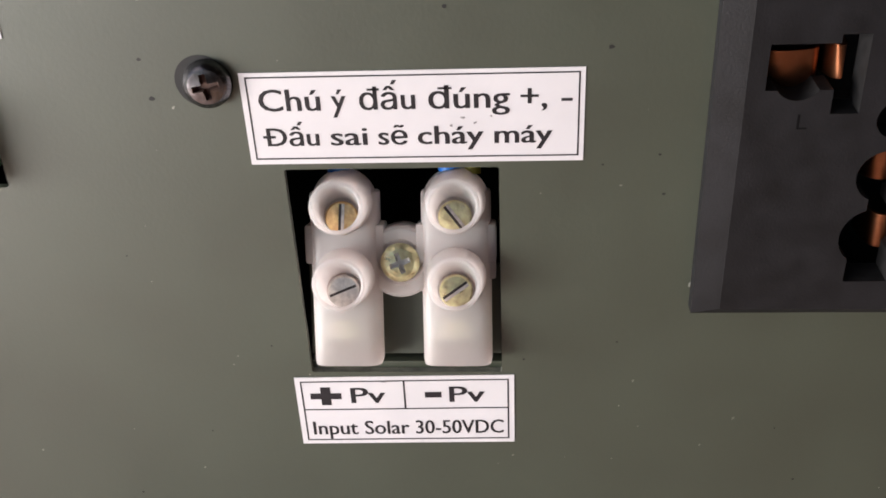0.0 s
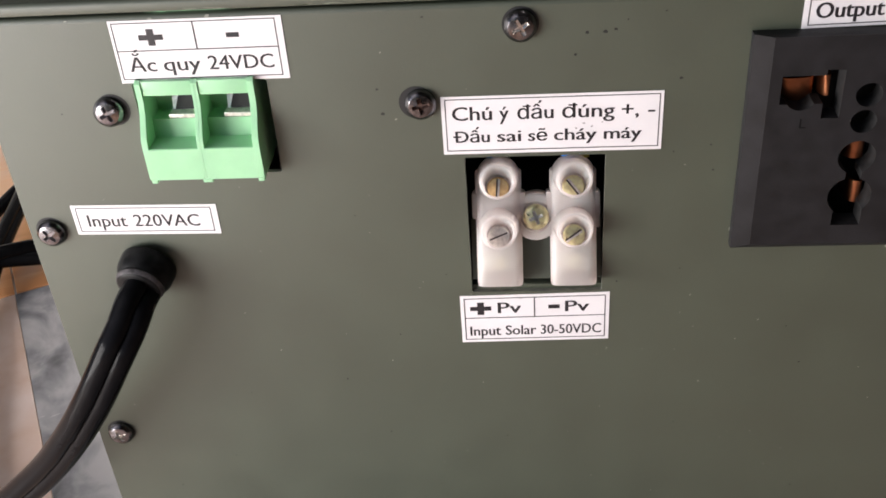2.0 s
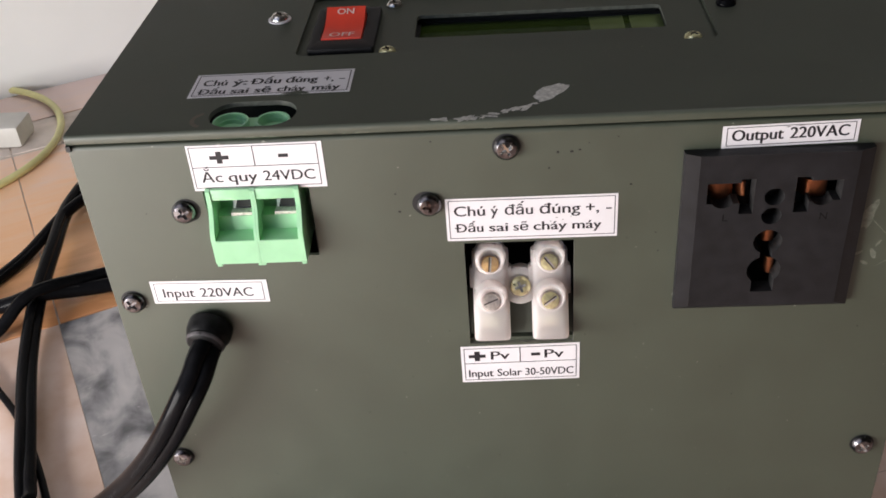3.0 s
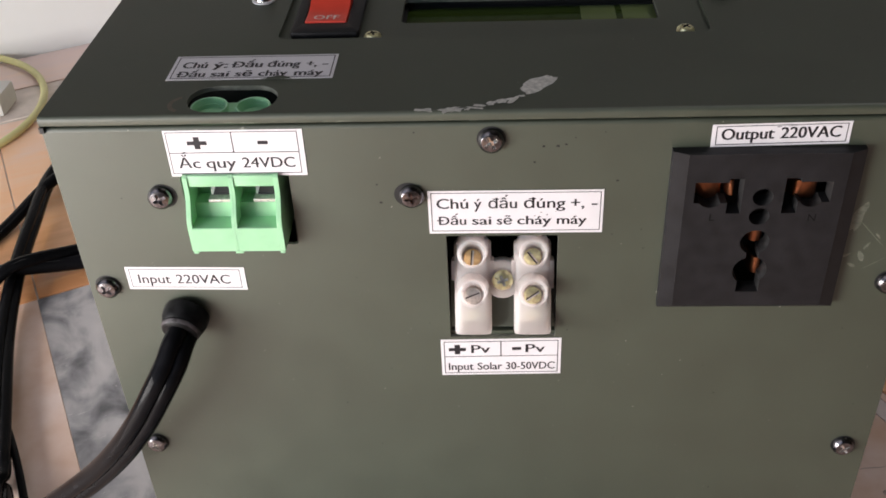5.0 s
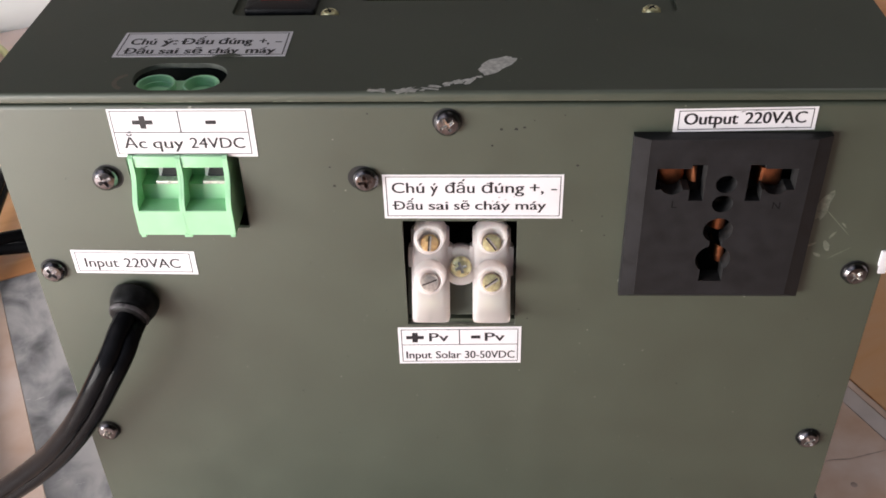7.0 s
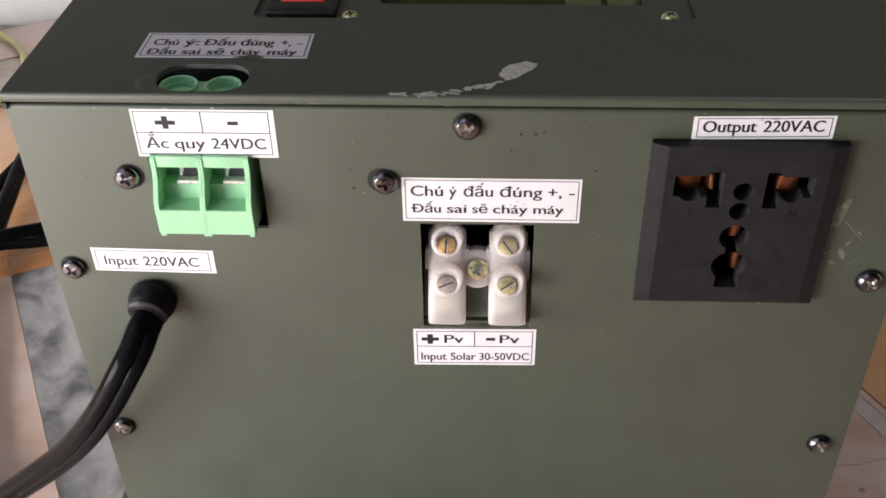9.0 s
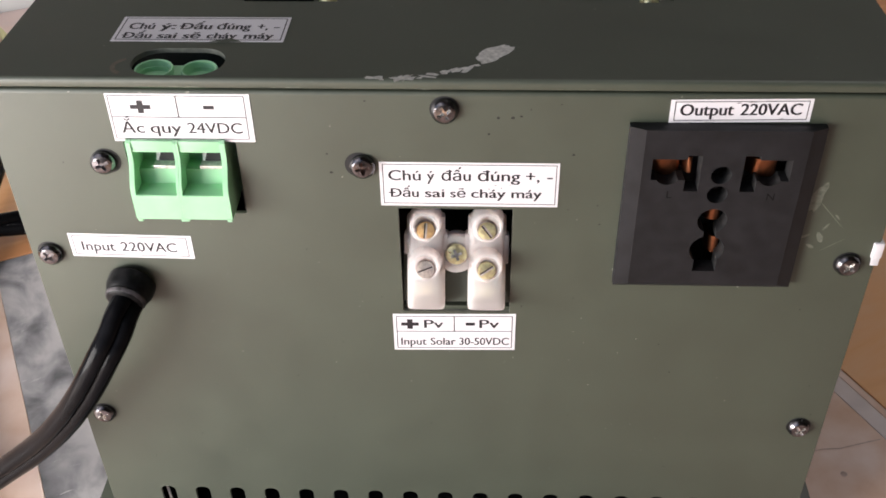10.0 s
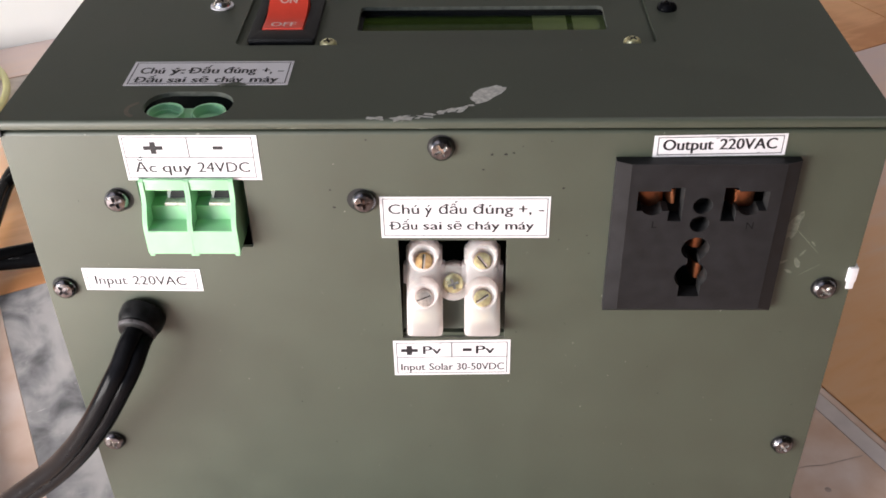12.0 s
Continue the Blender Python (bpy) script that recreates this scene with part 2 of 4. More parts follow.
def rounded(x0, x1, y0, y1, r, n=5):
    return (arc(x1 - r, y1 - r, r, 0, 90, n) + arc(x0 + r, y1 - r, r, 90, 180, n) + arc(x0 + r, y0 + r, r, 180, 270, n) + arc(x1 - r, y0 + r, r, 270, 360, n))


def inside(p, poly):
    hit, j = False, len(poly) - 1
    for i, (xi, yi) in enumerate(poly):
        xj, yj = poly[j]
        if (yi > p[1]) != (yj > p[1]) and p[0] < (xj - xi) * (p[1] - yi) / (yj - yi) + xi:
            hit = not hit
        j = i
    return hit


def sheet(outer, holes, near, far, place):
    """A flat sheet with holes through it: outlines in the sheet's plane, its two depths, and place(a, b, depth) in millimetres."""
    loops = [outer, *holes]
    pts, faces = [], []
    for loop in loops:
        faces.append(list(range(len(pts), len(pts) + len(loop))))
        pts += [Vector(p) for p in loop]
    edges = [(f[i], f[(i + 1) % len(f)]) for f in faces for i in range(len(f))]
    vs, _, tris, _, _, _ = geometry.delaunay_2d_cdt(pts, edges, [], 0, 1e-5)
    keep = []
    for t in tris:
        c = (vs[t[0]] + vs[t[1]] + vs[t[2]]) / 3
        if inside(c, outer) and not any(inside(c, h) for h in holes):
            keep.append(t)
    bm = bmesh.new()
    a = [bm.verts.new(P(*place(v.x, v.y, near))) for v in vs]
    b = [bm.verts.new(P(*place(v.x, v.y, far))) for v in vs]
    count = {}
    for t in keep:
        bm.faces.new([a[i] for i in t])
        bm.faces.new([b[i] for i in reversed(t)])
        for i in range(3):
            k = (t[i], t[(i + 1) % 3])
            count[k] = count.get(k, 0) + 1
    for i, j in list(count):
        if (j, i) not in count:
            bm.faces.new((a[j], a[i], b[i], b[j])).material_index = 1
    loose = [v for v in bm.verts if not v.link_faces]
    bmesh.ops.delete(bm, geom=loose, context="VERTS")
    return bm


def front(a, b, d):
    return a, d, b


def top(a, b, d):
    return a, b, d


def glide(points, steps=8):
    """A smooth line through the points."""
    ps = [Vector(p) for p in points]
    ps = [2 * ps[0] - ps[1], *ps, 2 * ps[-1] - ps[-2]]
    out = []
    for i in range(1, len(ps) - 2):
        p0, p1, p2, p3 = ps[i - 1 : i + 3]
        for k in range(steps):
            t = k / steps
            out.append(0.5 * (2 * p1 + (p2 - p0) * t + (2 * p0 - 5 * p1 + 4 * p2 - p3) * t**2 + (3 * p1 - p0 - 3 * p2 + p3) * t**3))
    return [*out, ps[-2]]


def sweep(points, section, side=(0, 0, 1), steps=8, scale=None):
    """A solid of the given cross-section (a, b), swept along a smooth line; side: the way of the section's second axis."""
    line, bm, rings = glide(points, steps), bmesh.new(), []
    for i, p in enumerate(line):
        way = (line[min(i + 1, len(line) - 1)] - line[max(i - 1, 0)]).normalized()
        across = way.cross(Vector(side)).normalized()
        up = across.cross(way)
        k = scale(i / (len(line) - 1)) if scale else 1.0
        rings.append([bm.verts.new(P(*(p + (across * a + up * b) * k))) for a, b in section])
    n = len(section)
    for r, s in zip(rings, rings[1:]):
        for i in range(n):
            bm.faces.new((r[i], r[(i + 1) % n], s[(i + 1) % n], s[i]))
    bm.faces.new(rings[0][::-1])
    bm.faces.new(rings[-1])
    return bm


def lathe(profile, at, way, n=28, up=(0, 0, 1), closed=True):
    """A body of revolution: (distance along way, radius) pairs, from the point at, in millimetres."""
    way = Vector(way).normalized()
    e1 = way.cross(Vector(up) if abs(way.z) < 0.9 else Vector((0, 1, 0))).normalized()
    e2 = e1.cross(way)
    bm, rings = bmesh.new(), []
    for d, r in profile:
        rings.append([bm.verts.new(P(*(Vector(at) + way * d + (e1 * math.cos(k * math.tau / n) + e2 * math.sin(k * math.tau / n)) * r))) for k in range(n)])
    for r, s in zip(rings, rings[1:]):
        for i in range(n):
            bm.faces.new((r[i], r[(i + 1) % n], s[(i + 1) % n], s[i]))
    if profile[0][1] > 0.001:
        bm.faces.new(rings[0][::-1])
    if closed and profile[-1][1] > 0.001:
        bm.faces.new(rings[-1])
    return bm


def lettering(body, x0, x1, base, cap, place, depth, parent, mat=None, bold=0.018, slant=0.0, name="lettering"):
    """Raised print: a line of text from x0 to x1, its base line and cap height in the plane of place, in millimetres."""

    def outline(words):
        curve = bpy.data.curves.new("words", "FONT")
        curve.body, curve.resolution_u, curve.shear = words, 3, slant
        holder = bpy.data.objects.new("words", curve)
        me = bpy.data.meshes.new_from_object(holder)
        bpy.data.objects.remove(holder)
        bpy.data.curves.remove(curve)
        return me

    barred = [i for i, c in enumerate(body) if c == "\u0110"]
    body = body.replace("\u0110", "D")
    wide = max(v.co.x for v in outline("D").vertices)
    spots = [max(v.co.x for v in outline(body[: i + 1]).vertices) - wide for i in barred]
    tall = outline("H")
    h = max(v.co.y for v in tall.vertices)
    me = outline(body)
    xs = [v.co.x for v in me.vertices]
    lo, hi = min(xs), max(xs)
    bm = bmesh.new()
    for k in (-1, 0, 1):
        # print of weight: the same letters, set off a little to either side
        for v in me.vertices:
            v.co.x += bold * (0 if k == -1 and not bold else (-1 if k == -1 else 1))
            v.co.z = 0.002 * k
        bm.from_mesh(me)
    for q in spots:
        # the bar of the crossed D
        bm.faces.new([bm.verts.new((q + a * wide, h * c, 0.0)) for a, c in ((-0.08, 0.44), (0.5, 0.44), (0.5, 0.58), (-0.08, 0.58))])
    for v in bm.verts:
        v.co = P(*place(x0 + (v.co.x - lo) / (hi - lo) * (x1 - x0), base + v.co.y / h * cap, depth + v.co.z))
    bpy.data.meshes.remove(tall)
    bpy.data.meshes.remove(me)
    return part(name, bm, mat or INK, parent, smooth=0)


def words(spaced, base, cap, place, depth, parent, bold):
    """A line of print, word by word: text, start and end."""
    for body, x0, x1 in spaced:
        lettering(body, x0, x1, base, cap, place, depth, parent, bold=bold)


def strip(x0, x1, b0, b1, place, depth, bm=None):
    bm = bm or bmesh.new()
    bm.faces.new([bm.verts.new(P(*place(*q, depth))) for q in ((x0, b0), (x1, b0), (x1, b1), (x0, b1))])
    return bm


def border(x0, x1, b0, b1, w, place, depth, bm=None):
    for q in ((x0, x1, b0, b0 + w), (x0, x1, b1 - w, b1), (x0, x0 + w, b0 + w, b1 - w), (x1 - w, x1, b0 + w, b1 - w)):
        bm = strip(*q, place, depth, bm)
    return bm


# ---- room ----


def room_box(name, u0, u1, v0, v1, z0, z1, mat, label, kind="structure", parent=None):
    bm = bmesh.new()
    bmesh.ops.create_cube(bm, size=1)
    for w in bm.verts:
        w.co = Vector(((u0 + u1) / 2 + w.co.x * (u1 - u0), (v0 + v1) / 2 + w.co.y * (v1 - v0), (z0 + z1) / 2 + w.co.z * (z1 - z0)))
    bm.transform(ROOM)
    ob = part(name, bm, mat, parent, label, smooth=0)
    return tagged(ob, label, "", "", kind) if kind else ob


room_box("floor", WALL_U0 - 2.5, WALL_U1, WALL_V0, WALL_V, -0.12, -0.0008, GROUT, "pale grout bed under the floor tiles")
room_box("wall_back", WALL_U0 - 0.12, WALL_U1 + 0.12, WALL_V, WALL_V + 0.12, -0.12, 0.40, WALL, "white painted lower part of the wall")
# upper wall is added dark, so the cover's top reflects less
room_box("wall_back_upper", WALL_U0 - 0.12, WALL_U1 + 0.12, WALL_V, WALL_V + 0.12, 0.40, CEIL, DIM_WALL, "unseen grey-brown upper wall, added dark to dim its reflection")
room_box("wall_right", WALL_U1, WALL_U1 + 0.12, WALL_V0, WALL_V, -0.12, CEIL, DIM_WALL, "unseen grey-brown wall, dark to cut bounced light")
room_box("wall_front", WALL_U0 - 0.12, WALL_U1 + 0.12, WALL_V0 - 0.12, WALL_V0, -0.12, CEIL, DIM_WALL, "unseen grey-brown wall, dark to cut bounced light")
room_box("wall_left", WALL_U0 - 0.12, WALL_U0, OPEN_V1, WALL_V, -0.002, CEIL, DIM_WALL, "unseen grey-brown wall beside the opening, dark to cut bounced light")
room_box("wall_left_near", WALL_U0 - 0.12, WALL_U0, WALL_V0, OPEN_V0, -0.002, CEIL, DIM_WALL, "unseen grey-brown wall beside the opening, dark to cut bounced light")
room_box("wall_lintel", WALL_U0 - 0.12, WALL_U0, OPEN_V0, OPEN_V1, 2.05, CEIL, DIM_WALL, "unseen grey-brown wall above the opening, dark to cut bounced light")
room_box("ceiling", WALL_U0 - 0.12, WALL_U1 + 0.12, WALL_V0 - 0.12, WALL_V + 0.12, CEIL, CEIL + 0.1, CEILING, "unseen plain ceiling, dark to cut bounced light")

# ---- the inverter's case ----
HALF, FRONT_TOP, FRONT_LOW, COVER, DEPTH = 121.0, 4.35, -190.5, 7.8, 290.0
inverter = thing("power_inverter", P(0, DEPTH / 2, -LIFT), "olive green metal power inverter case standing on the tiled floor", "inverter")
WINDOW = (-13.2, 18.5, -70.2, -32.2)
slots = [rounded(-102.5 + 12.28 * i, -97.3 + 12.28 * i, -176.6, -154.8, 2.2) for i in range(17)]
plug_hole = rounded(-86.0, -55.6, -34.6, -11.2, 0.6)
pane = sheet(rounded(-HALF + 0.4, HALF - 0.4, FRONT_LOW, FRONT_TOP - 1.2, 0.6), [rounded(*WINDOW, 0.4), plug_hole, rounded(50, 95, -54, -7, 1), *slots], 0.0, 1.2, front)
part("front_panel", pane, [PAINT, EDGE], inverter)
# the front panel's bent upper edge
bend = bmesh.new()
prof = [(0.0, FRONT_TOP - 1.2), (0.1, FRONT_TOP - 0.6), (0.45, FRONT_TOP - 0.15), (1.0, FRONT_TOP), (1.8, FRONT_TOP), (1.8, FRONT_TOP - 1.0), (1.2, FRONT_TOP - 1.2)]
ends = [[bend.verts.new(P(x, y, z)) for y, z in prof] for x in (-HALF + 0.4, HALF - 0.4)]
for i in range(len(prof)):
    j = (i + 1) % len(prof)
    bend.faces.new((ends[0][i], ends[0][j], ends[1][j], ends[1][i]))
bend.faces.new(ends[0][::-1])
bend.faces.new(ends[1])
part("panel_flange", bend, PAINT, inverter)
# cover: top sheet with its openings, sides and outward feet
oval = rounded(-82.2, -57.6, 1.5, 16.4, 7.2, 8)
bay = rounded(-64.0, 64.5, 45.8, 94.4, 3.0)
lid = sheet(rounded(-HALF, HALF, 1.0, DEPTH, 0.2), [oval, bay], COVER, COVER - 1.4, top)
for f in lid.faces:
    # bare metal shows only round the oval's far edge
    m = f.calc_center_median() * 1000
    f.material_index = int(f.material_index == 1 and -84 < m.x < -56 and 6 < m.y < 18)
part("cover_top", lid, [PAINT, EDGE], inverter)
# the cover's front edge, bent down over the panel
lip = bmesh.new()
prof = [(1.0, COVER)] + [(1.0 + 1.15 * math.cos(radians(a)), COVER - 1.15 + 1.15 * math.sin(radians(a))) for a in (105, 120, 135, 150, 165, 180)] + [(-0.15, FRONT_TOP + 0.9), (-0.05, FRONT_TOP + 0.75), (0.7, FRONT_TOP + 0.75), (0.7, COVER - 1.4), (1.0, COVER - 1.4)]
ends = [[lip.verts.new(P(x, y, z)) for y, z in prof] for x in (-HALF, HALF)]
for i in range(len(prof)):
    j = (i + 1) % len(prof)
    lip.faces.new((ends[0][i], ends[0][j], ends[1][j], ends[1][i]))
lip.faces.new(ends[0][::-1])
lip.faces.new(ends[1])
part("cover_lip", lip, PAINT, inverter)
for side in (-1, 1):
    bm = box(*sorted((side * HALF, side * (HALF - 1.2))), 0.6, DEPTH, -LIFT + 1.6, COVER - 1.4)
    for f in bm.faces:
        f.normal_update()
        f.material_index = int(f.normal.y < -0.9)
    part("cover_side", bm, [PAINT, EDGE], inverter)
    bm = box(*sorted((side * (HALF - 1.2), side * (HALF + 20))), 0.4, DEPTH, -LIFT + 0.2, -LIFT + 1.7, 0.3)
    for f in bm.faces:
        f.normal_update()
        f.material_index = int(f.normal.y < -0.5)
    part("foot_flange", bm, [PAINT, EDGE], inverter)
part("back_panel", box(-HALF + 1.3, HALF - 1.3, DEPTH - 1.2, DEPTH, -192, COVER - 1.5), PAINT, inverter)
# bottom plate coloured near-black for the unlit inside of the case
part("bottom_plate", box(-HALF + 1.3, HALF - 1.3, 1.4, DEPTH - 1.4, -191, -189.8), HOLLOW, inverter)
# black strip added to shade the gap below the panel
part("gap_shade_strip", box(-HALF + 2, HALF - 2, 4.0, 5.2, -LIFT + 0.9, FRONT_LOW - 0.1), DARK_FILL, inverter)
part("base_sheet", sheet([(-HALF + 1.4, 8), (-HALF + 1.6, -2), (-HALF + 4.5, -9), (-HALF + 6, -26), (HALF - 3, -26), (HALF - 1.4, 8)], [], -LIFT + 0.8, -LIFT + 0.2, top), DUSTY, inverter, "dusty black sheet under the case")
# black blind added so the oval hole looks dark inside
part("added_dark_blind", box(-98, -44, 18.0, 19.0, -60, COVER - 1.6), DARK_FILL, inverter)
# board added behind the vents, near-black for the unlit inside
part("added_dark_board", box(-HALF + 4, HALF - 4, 60, 62, -185, -10), HOLLOW, inverter)
part("small_wire", sweep([(-101.5, 3.2, -157.6), (-101.2, 2.8, -160.5), (-100.9, 2.5, -164.6), (-100.3, 2.5, -165.8), (-98.9, 2.8, -166.2)], arc(0, 0, 0.5, n=8)), PALE, inverter, "pale bit of wire behind the vent")

# recessed control plate in the top
TRAY = COVER - 1.5
lcd_hole = rounded(-27.9, 51.0, 58.9, 77.2, 1.8)
switch_hole = rounded(-58.5, -41.5, 51.0, 79.0, 0.5)
tray = sheet(rounded(-66, 66.5, 43.8, 97, 2), [lcd_hole, switch_hole], TRAY, TRAY - 1.2, top)
part("control_plate", tray, [PAINT, EDGE], inverter)

# display
DEEP = TRAY - 3.6
display = part("display", box(-32, 56, 52, 92, DEEP - 4, DEEP - 0.6, 0.4), HOLLOW, inverter, "dark green character display in its recess")
part("bezel", sheet(rounded(-31, 55, 53, 91, 0.5), [rounded(-27, 51.6, 60, 78.0, 0.4)], DEEP + 0.5, DEEP - 0.5, top), DARK_FILL, display)
part("screen", box(-27, 28.2, 60, 78.0, DEEP - 0.55, DEEP - 0.1), LCD, display)
part("lit_cell", box(28.2, 39.2, 60, 78.0, DEEP - 0.55, DEEP - 0.1), LCD_PALE, display)
part("lit_cell", box(41.2, 51.6, 60, 78.0, DEEP - 0.55, DEEP - 0.1), LCD_PALE, display)
part("cell_gap", box(39.2, 41.2, 60, 78.0, DEEP - 0.55, DEEP - 0.12), LCD, display)
# recess's far wall in black: its shadow put into the colour
part("recess_shade", box(-27.6, 51, 78.6, 79.8, DEEP - 0.5, TRAY - 1.25), DARK_FILL, display)

# rocker switch
switch = part("rocker_switch", bevel(sheet(rounded(-60.6, -39.8, 48.6, 81.5, 1.0), [rounded(-57.4, -44.0, 55.4, 75.9, 0.5)], TRAY + 2.2, TRAY, top), 0.3, 2, 60), SOCKET, inverter, "black rocker switch housing with red rocker")
rock = bmesh.new()
outline = [(55.7, 1.9), (56.0, 2.5), (61.5, 2.2), (66.5, 2.5), (70.5, 3.6), (75.0, 5.2), (75.5, 4.6), (75.5, -2), (55.7, -2)]
ends = [[rock.verts.new(P(x, y, TRAY + z)) for y, z in outline] for x in (-57.0, -44.4)]
for i in range(len(outline)):
    j = (i + 1) % len(outline)
    rock.faces.new((ends[0][i], ends[0][j], ends[1][j], ends[1][i]))
rock.faces.new(ends[0][::-1])
rock.faces.new(ends[1])
rocker = part("rocker", bevel(rock, 0.3, 2), RED, switch, "red plastic rocker", smooth=30)


def slope(a, b, d):
    return a, b, TRAY + 2.5 - (b - 56.0) * 0.055 + d


def slope_far(a, b, d):
    return a, b, TRAY + 3.6 + (b - 70.5) * 0.355 + d


lettering("OFF", -54.6, -46.8, 57.2, 3.2, slope, 0.2, switch, MARK, 0.02)
lettering("ON", -53.4, -48.0, 71.4, 2.5, slope_far, 0.2, switch, MARK, 0.02)

# ---- screws ----


def screw(parent, at, way, radius, head, recess, turn=0.0, height=2.3, washer=None, name="screw"):
    """A pan-head screw: at is the seat's middle, way points out of the seat."""
    w = Vector(way).normalized()
    e1 = (w.cross(Vector((0, 0, 1))) if abs(w.z) < 0.9 else Vector((1, 0, 0))).normalized()
    e2 = w.cross(e1)
    c, s = math.cos(radians(turn)), math.sin(radians(turn))
    f1, f2 = e1 * c + e2 * s, e2 * c - e1 * s
    rim = radius * 0.72

    def crown(a, b, d):
        q = (a * a + b * b) / radius**2
        k = 1 - 0.25 * d
        return tuple(Vector(at) + (f1 * a + f2 * b) * k + w * (height * (1 - 0.29 * q) - d * radius * 0.32))

    star = []
    for k in range(4):
        for turn_by, r in ((-13, 0.56), (13, 0.56), (45, 0.2)):
            g = radians(90 * k + turn_by)
            star.append((radius * r * math.cos(g), radius * r * math.sin(g)))
    ob = part(name, lathe([(-0.6, radius * 0.94), (0.0, radius * 0.99), (0.35, radius), (height * 0.55, radius * 0.95), (height * (1 - 0.29 * 0.72**2), rim)], at, way, closed=False), head, parent)
    bm = sheet(arc(0, 0, rim, n=28), [star], 0.0, 1.0, crown)
    bm.faces.new([bm.verts.new(P(*crown(*q, 0.97))) for q in star]).material_index = 1
    part("cross_recess", bm, [head, recess], ob, smooth=25)
    if washer:
        part("washer", lathe([(-0.05, radius * 1.25), (0.5, radius * 1.25), (0.55, radius * 0.7)], at, way), washer, ob)
    return ob


OUT, UP = (0, -1, 0), (0, 0, 1)
# brighter metal in some cross recesses stands in for glints
for x, z, turn, lean_x, mat, cross in ((0, 0, 30, 0, BLACKED, BRIGHT), (-22.2, -17.3, 10, 1, BLACKED, RUST), (-92.5, -16.8, 25, 1, BLACKED, STEEL), (-115, -48.8, 40, 0, BLACKED, STEEL),
                                       (-114, -116.1, 20, 0, BLACKED, BRIGHT), (113.1, -48.8, 55, 0, BLACKED, BRIGHT), (113, -116.6, 35, 0, BLACKED, BRIGHT)):
    seat = screw(inverter, (x, -0.1, z - 0.9), (0.06 * lean_x, -1, 0.05), 3.55, mat, cross, turn)
    # black disc paints the shade round each head, set off-centre at two
    part("screw_shadow_gap", lathe([(-0.2, 3.9), (0.05, 3.9), (0.06, 3.0)], (x + 0.9 * (1 if x == -92.5 else -1 if x == -22.2 else 0), 0, z - 0.7), OUT), DARK_FILL, seat)
screw(inverter, (-35.6, 48.5, TRAY), UP, 2.7, BRASS, GROOVE, 20, height=1.9)
screw(inverter, (57.3, 49.0, TRAY), UP, 2.7, BRASS, GROOVE, 50, height=1.9)
screw(inverter, (-36.2, 86.4, TRAY), UP, 2.7, BRIGHT, GROOVE, 15, height=1.9)
screw(inverter, (-73.2, 74.6, COVER + 0.3), UP, 3.0, BRIGHT, GROOVE, 35, height=2.4, washer=PAPER)
screw(inverter, (71.0, 71.0, COVER), UP, 3.2, RUBBER, GROOVE, 10, height=2.2)

# ---- printed labels on the case ----


def sticker(name, x0, x1, b0, b1, place, depth, label):
    """A paper label: rectangle in the plane of place, its face at depth."""
    bm = bmesh.new()
    n = 12
    rows = [[bm.verts.new(P(*place(x0 + (x1 - x0) * i / n, b, depth))) for i in range(n + 1)] for b in (b0, b1)]
    for i in range(n):
        bm.faces.new((rows[0][i], rows[0][i + 1], rows[1][i + 1], rows[1][i]))
    solid = bmesh.ops.extrude_face_region(bm, geom=list(bm.faces))
    shift = P(*place(0, 0, 0)) - P(*place(0, 0, depth))
    bmesh.ops.translate(bm, vec=shift * (0.9 if abs(depth) < 1 else 0.015), verts=[v for v in solid["geom"] if isinstance(v, bmesh.types.BMVert)])
    return part(name, bm, PAPER, inverter, label, smooth=0)


SKIN, PRINT = -0.16, -0.20


def leaning(middle, rise):
    """The front panel's plane, sheared so that a label rises by rise for each millimetre to the right."""
    return lambda a, b, d: (a, d, b + (a - middle) * rise)


lab = sticker("warning_label", -17.8, 30.6, -31.2, -16.9, front, SKIN, "white paper warning label with black print")
part("printed_border", border(-17.0, 29.9, -30.4, -17.5, 0.22, front, PRINT), INK, lab, smooth=0)
words((("Chú", -15.4, -6.7), ("ý", -5.0, -3.0), ("đấu", -1.0, 6.8), ("đúng", 8.8, 20.1), ("+,", 21.7, 25.3), ("-", 27.4, 28.8)), -22.75, 3.3, front, PRINT, lab, 0.014)
words((("Đấu", -14.9, -7.4), ("sai", -5.6, -0.4), ("sẽ", 1.3, 5.4), ("cháy", 7.0, 16.3), ("máy", 18.0, 26.1)), -28.25, 2.85, front, PRINT, lab, 0.018)

lab = sticker("battery_label", -87.9, -50.2, -11.1, 3.3, front, SKIN, "white paper battery terminal label with black print")
bm = border(-87.3, -51.6, -10.3, 2.8, 0.22, front, PRINT)
strip(-87.1, -51.8, -3.75, -3.5, front, PRINT, bm)
strip(-69.6, -69.3, -3.5, 2.6, front, PRINT, bm)
part("printed_border", bm, INK, lab, smooth=0)
bm = strip(-81.8, -76.4, -1.25, 0.0, front, PRINT)
strip(-79.9, -78.3, -2.5, -1.25, front, PRINT, bm)
strip(-79.9, -78.3, 0.0, 1.3, front, PRINT, bm)
part("plus_mark", bm, INK, lab, smooth=0)
part("minus_mark", strip(-62.6, -59.8, -1.2, -0.1, front, PRINT), INK, lab, smooth=0)
words((("Ắc", -85.2, -79.3), ("quy", -77.6, -69.4), ("24VDC", -67.6, -53.2)), -8.45, 3.2, front, PRINT, lab, 0.013)

solar_plane = leaning(2.0, 0.019)
lab = sticker("solar_label", -16.4, 20.5, -85.7, -71.0, solar_plane, SKIN, "white paper solar input label with black print")
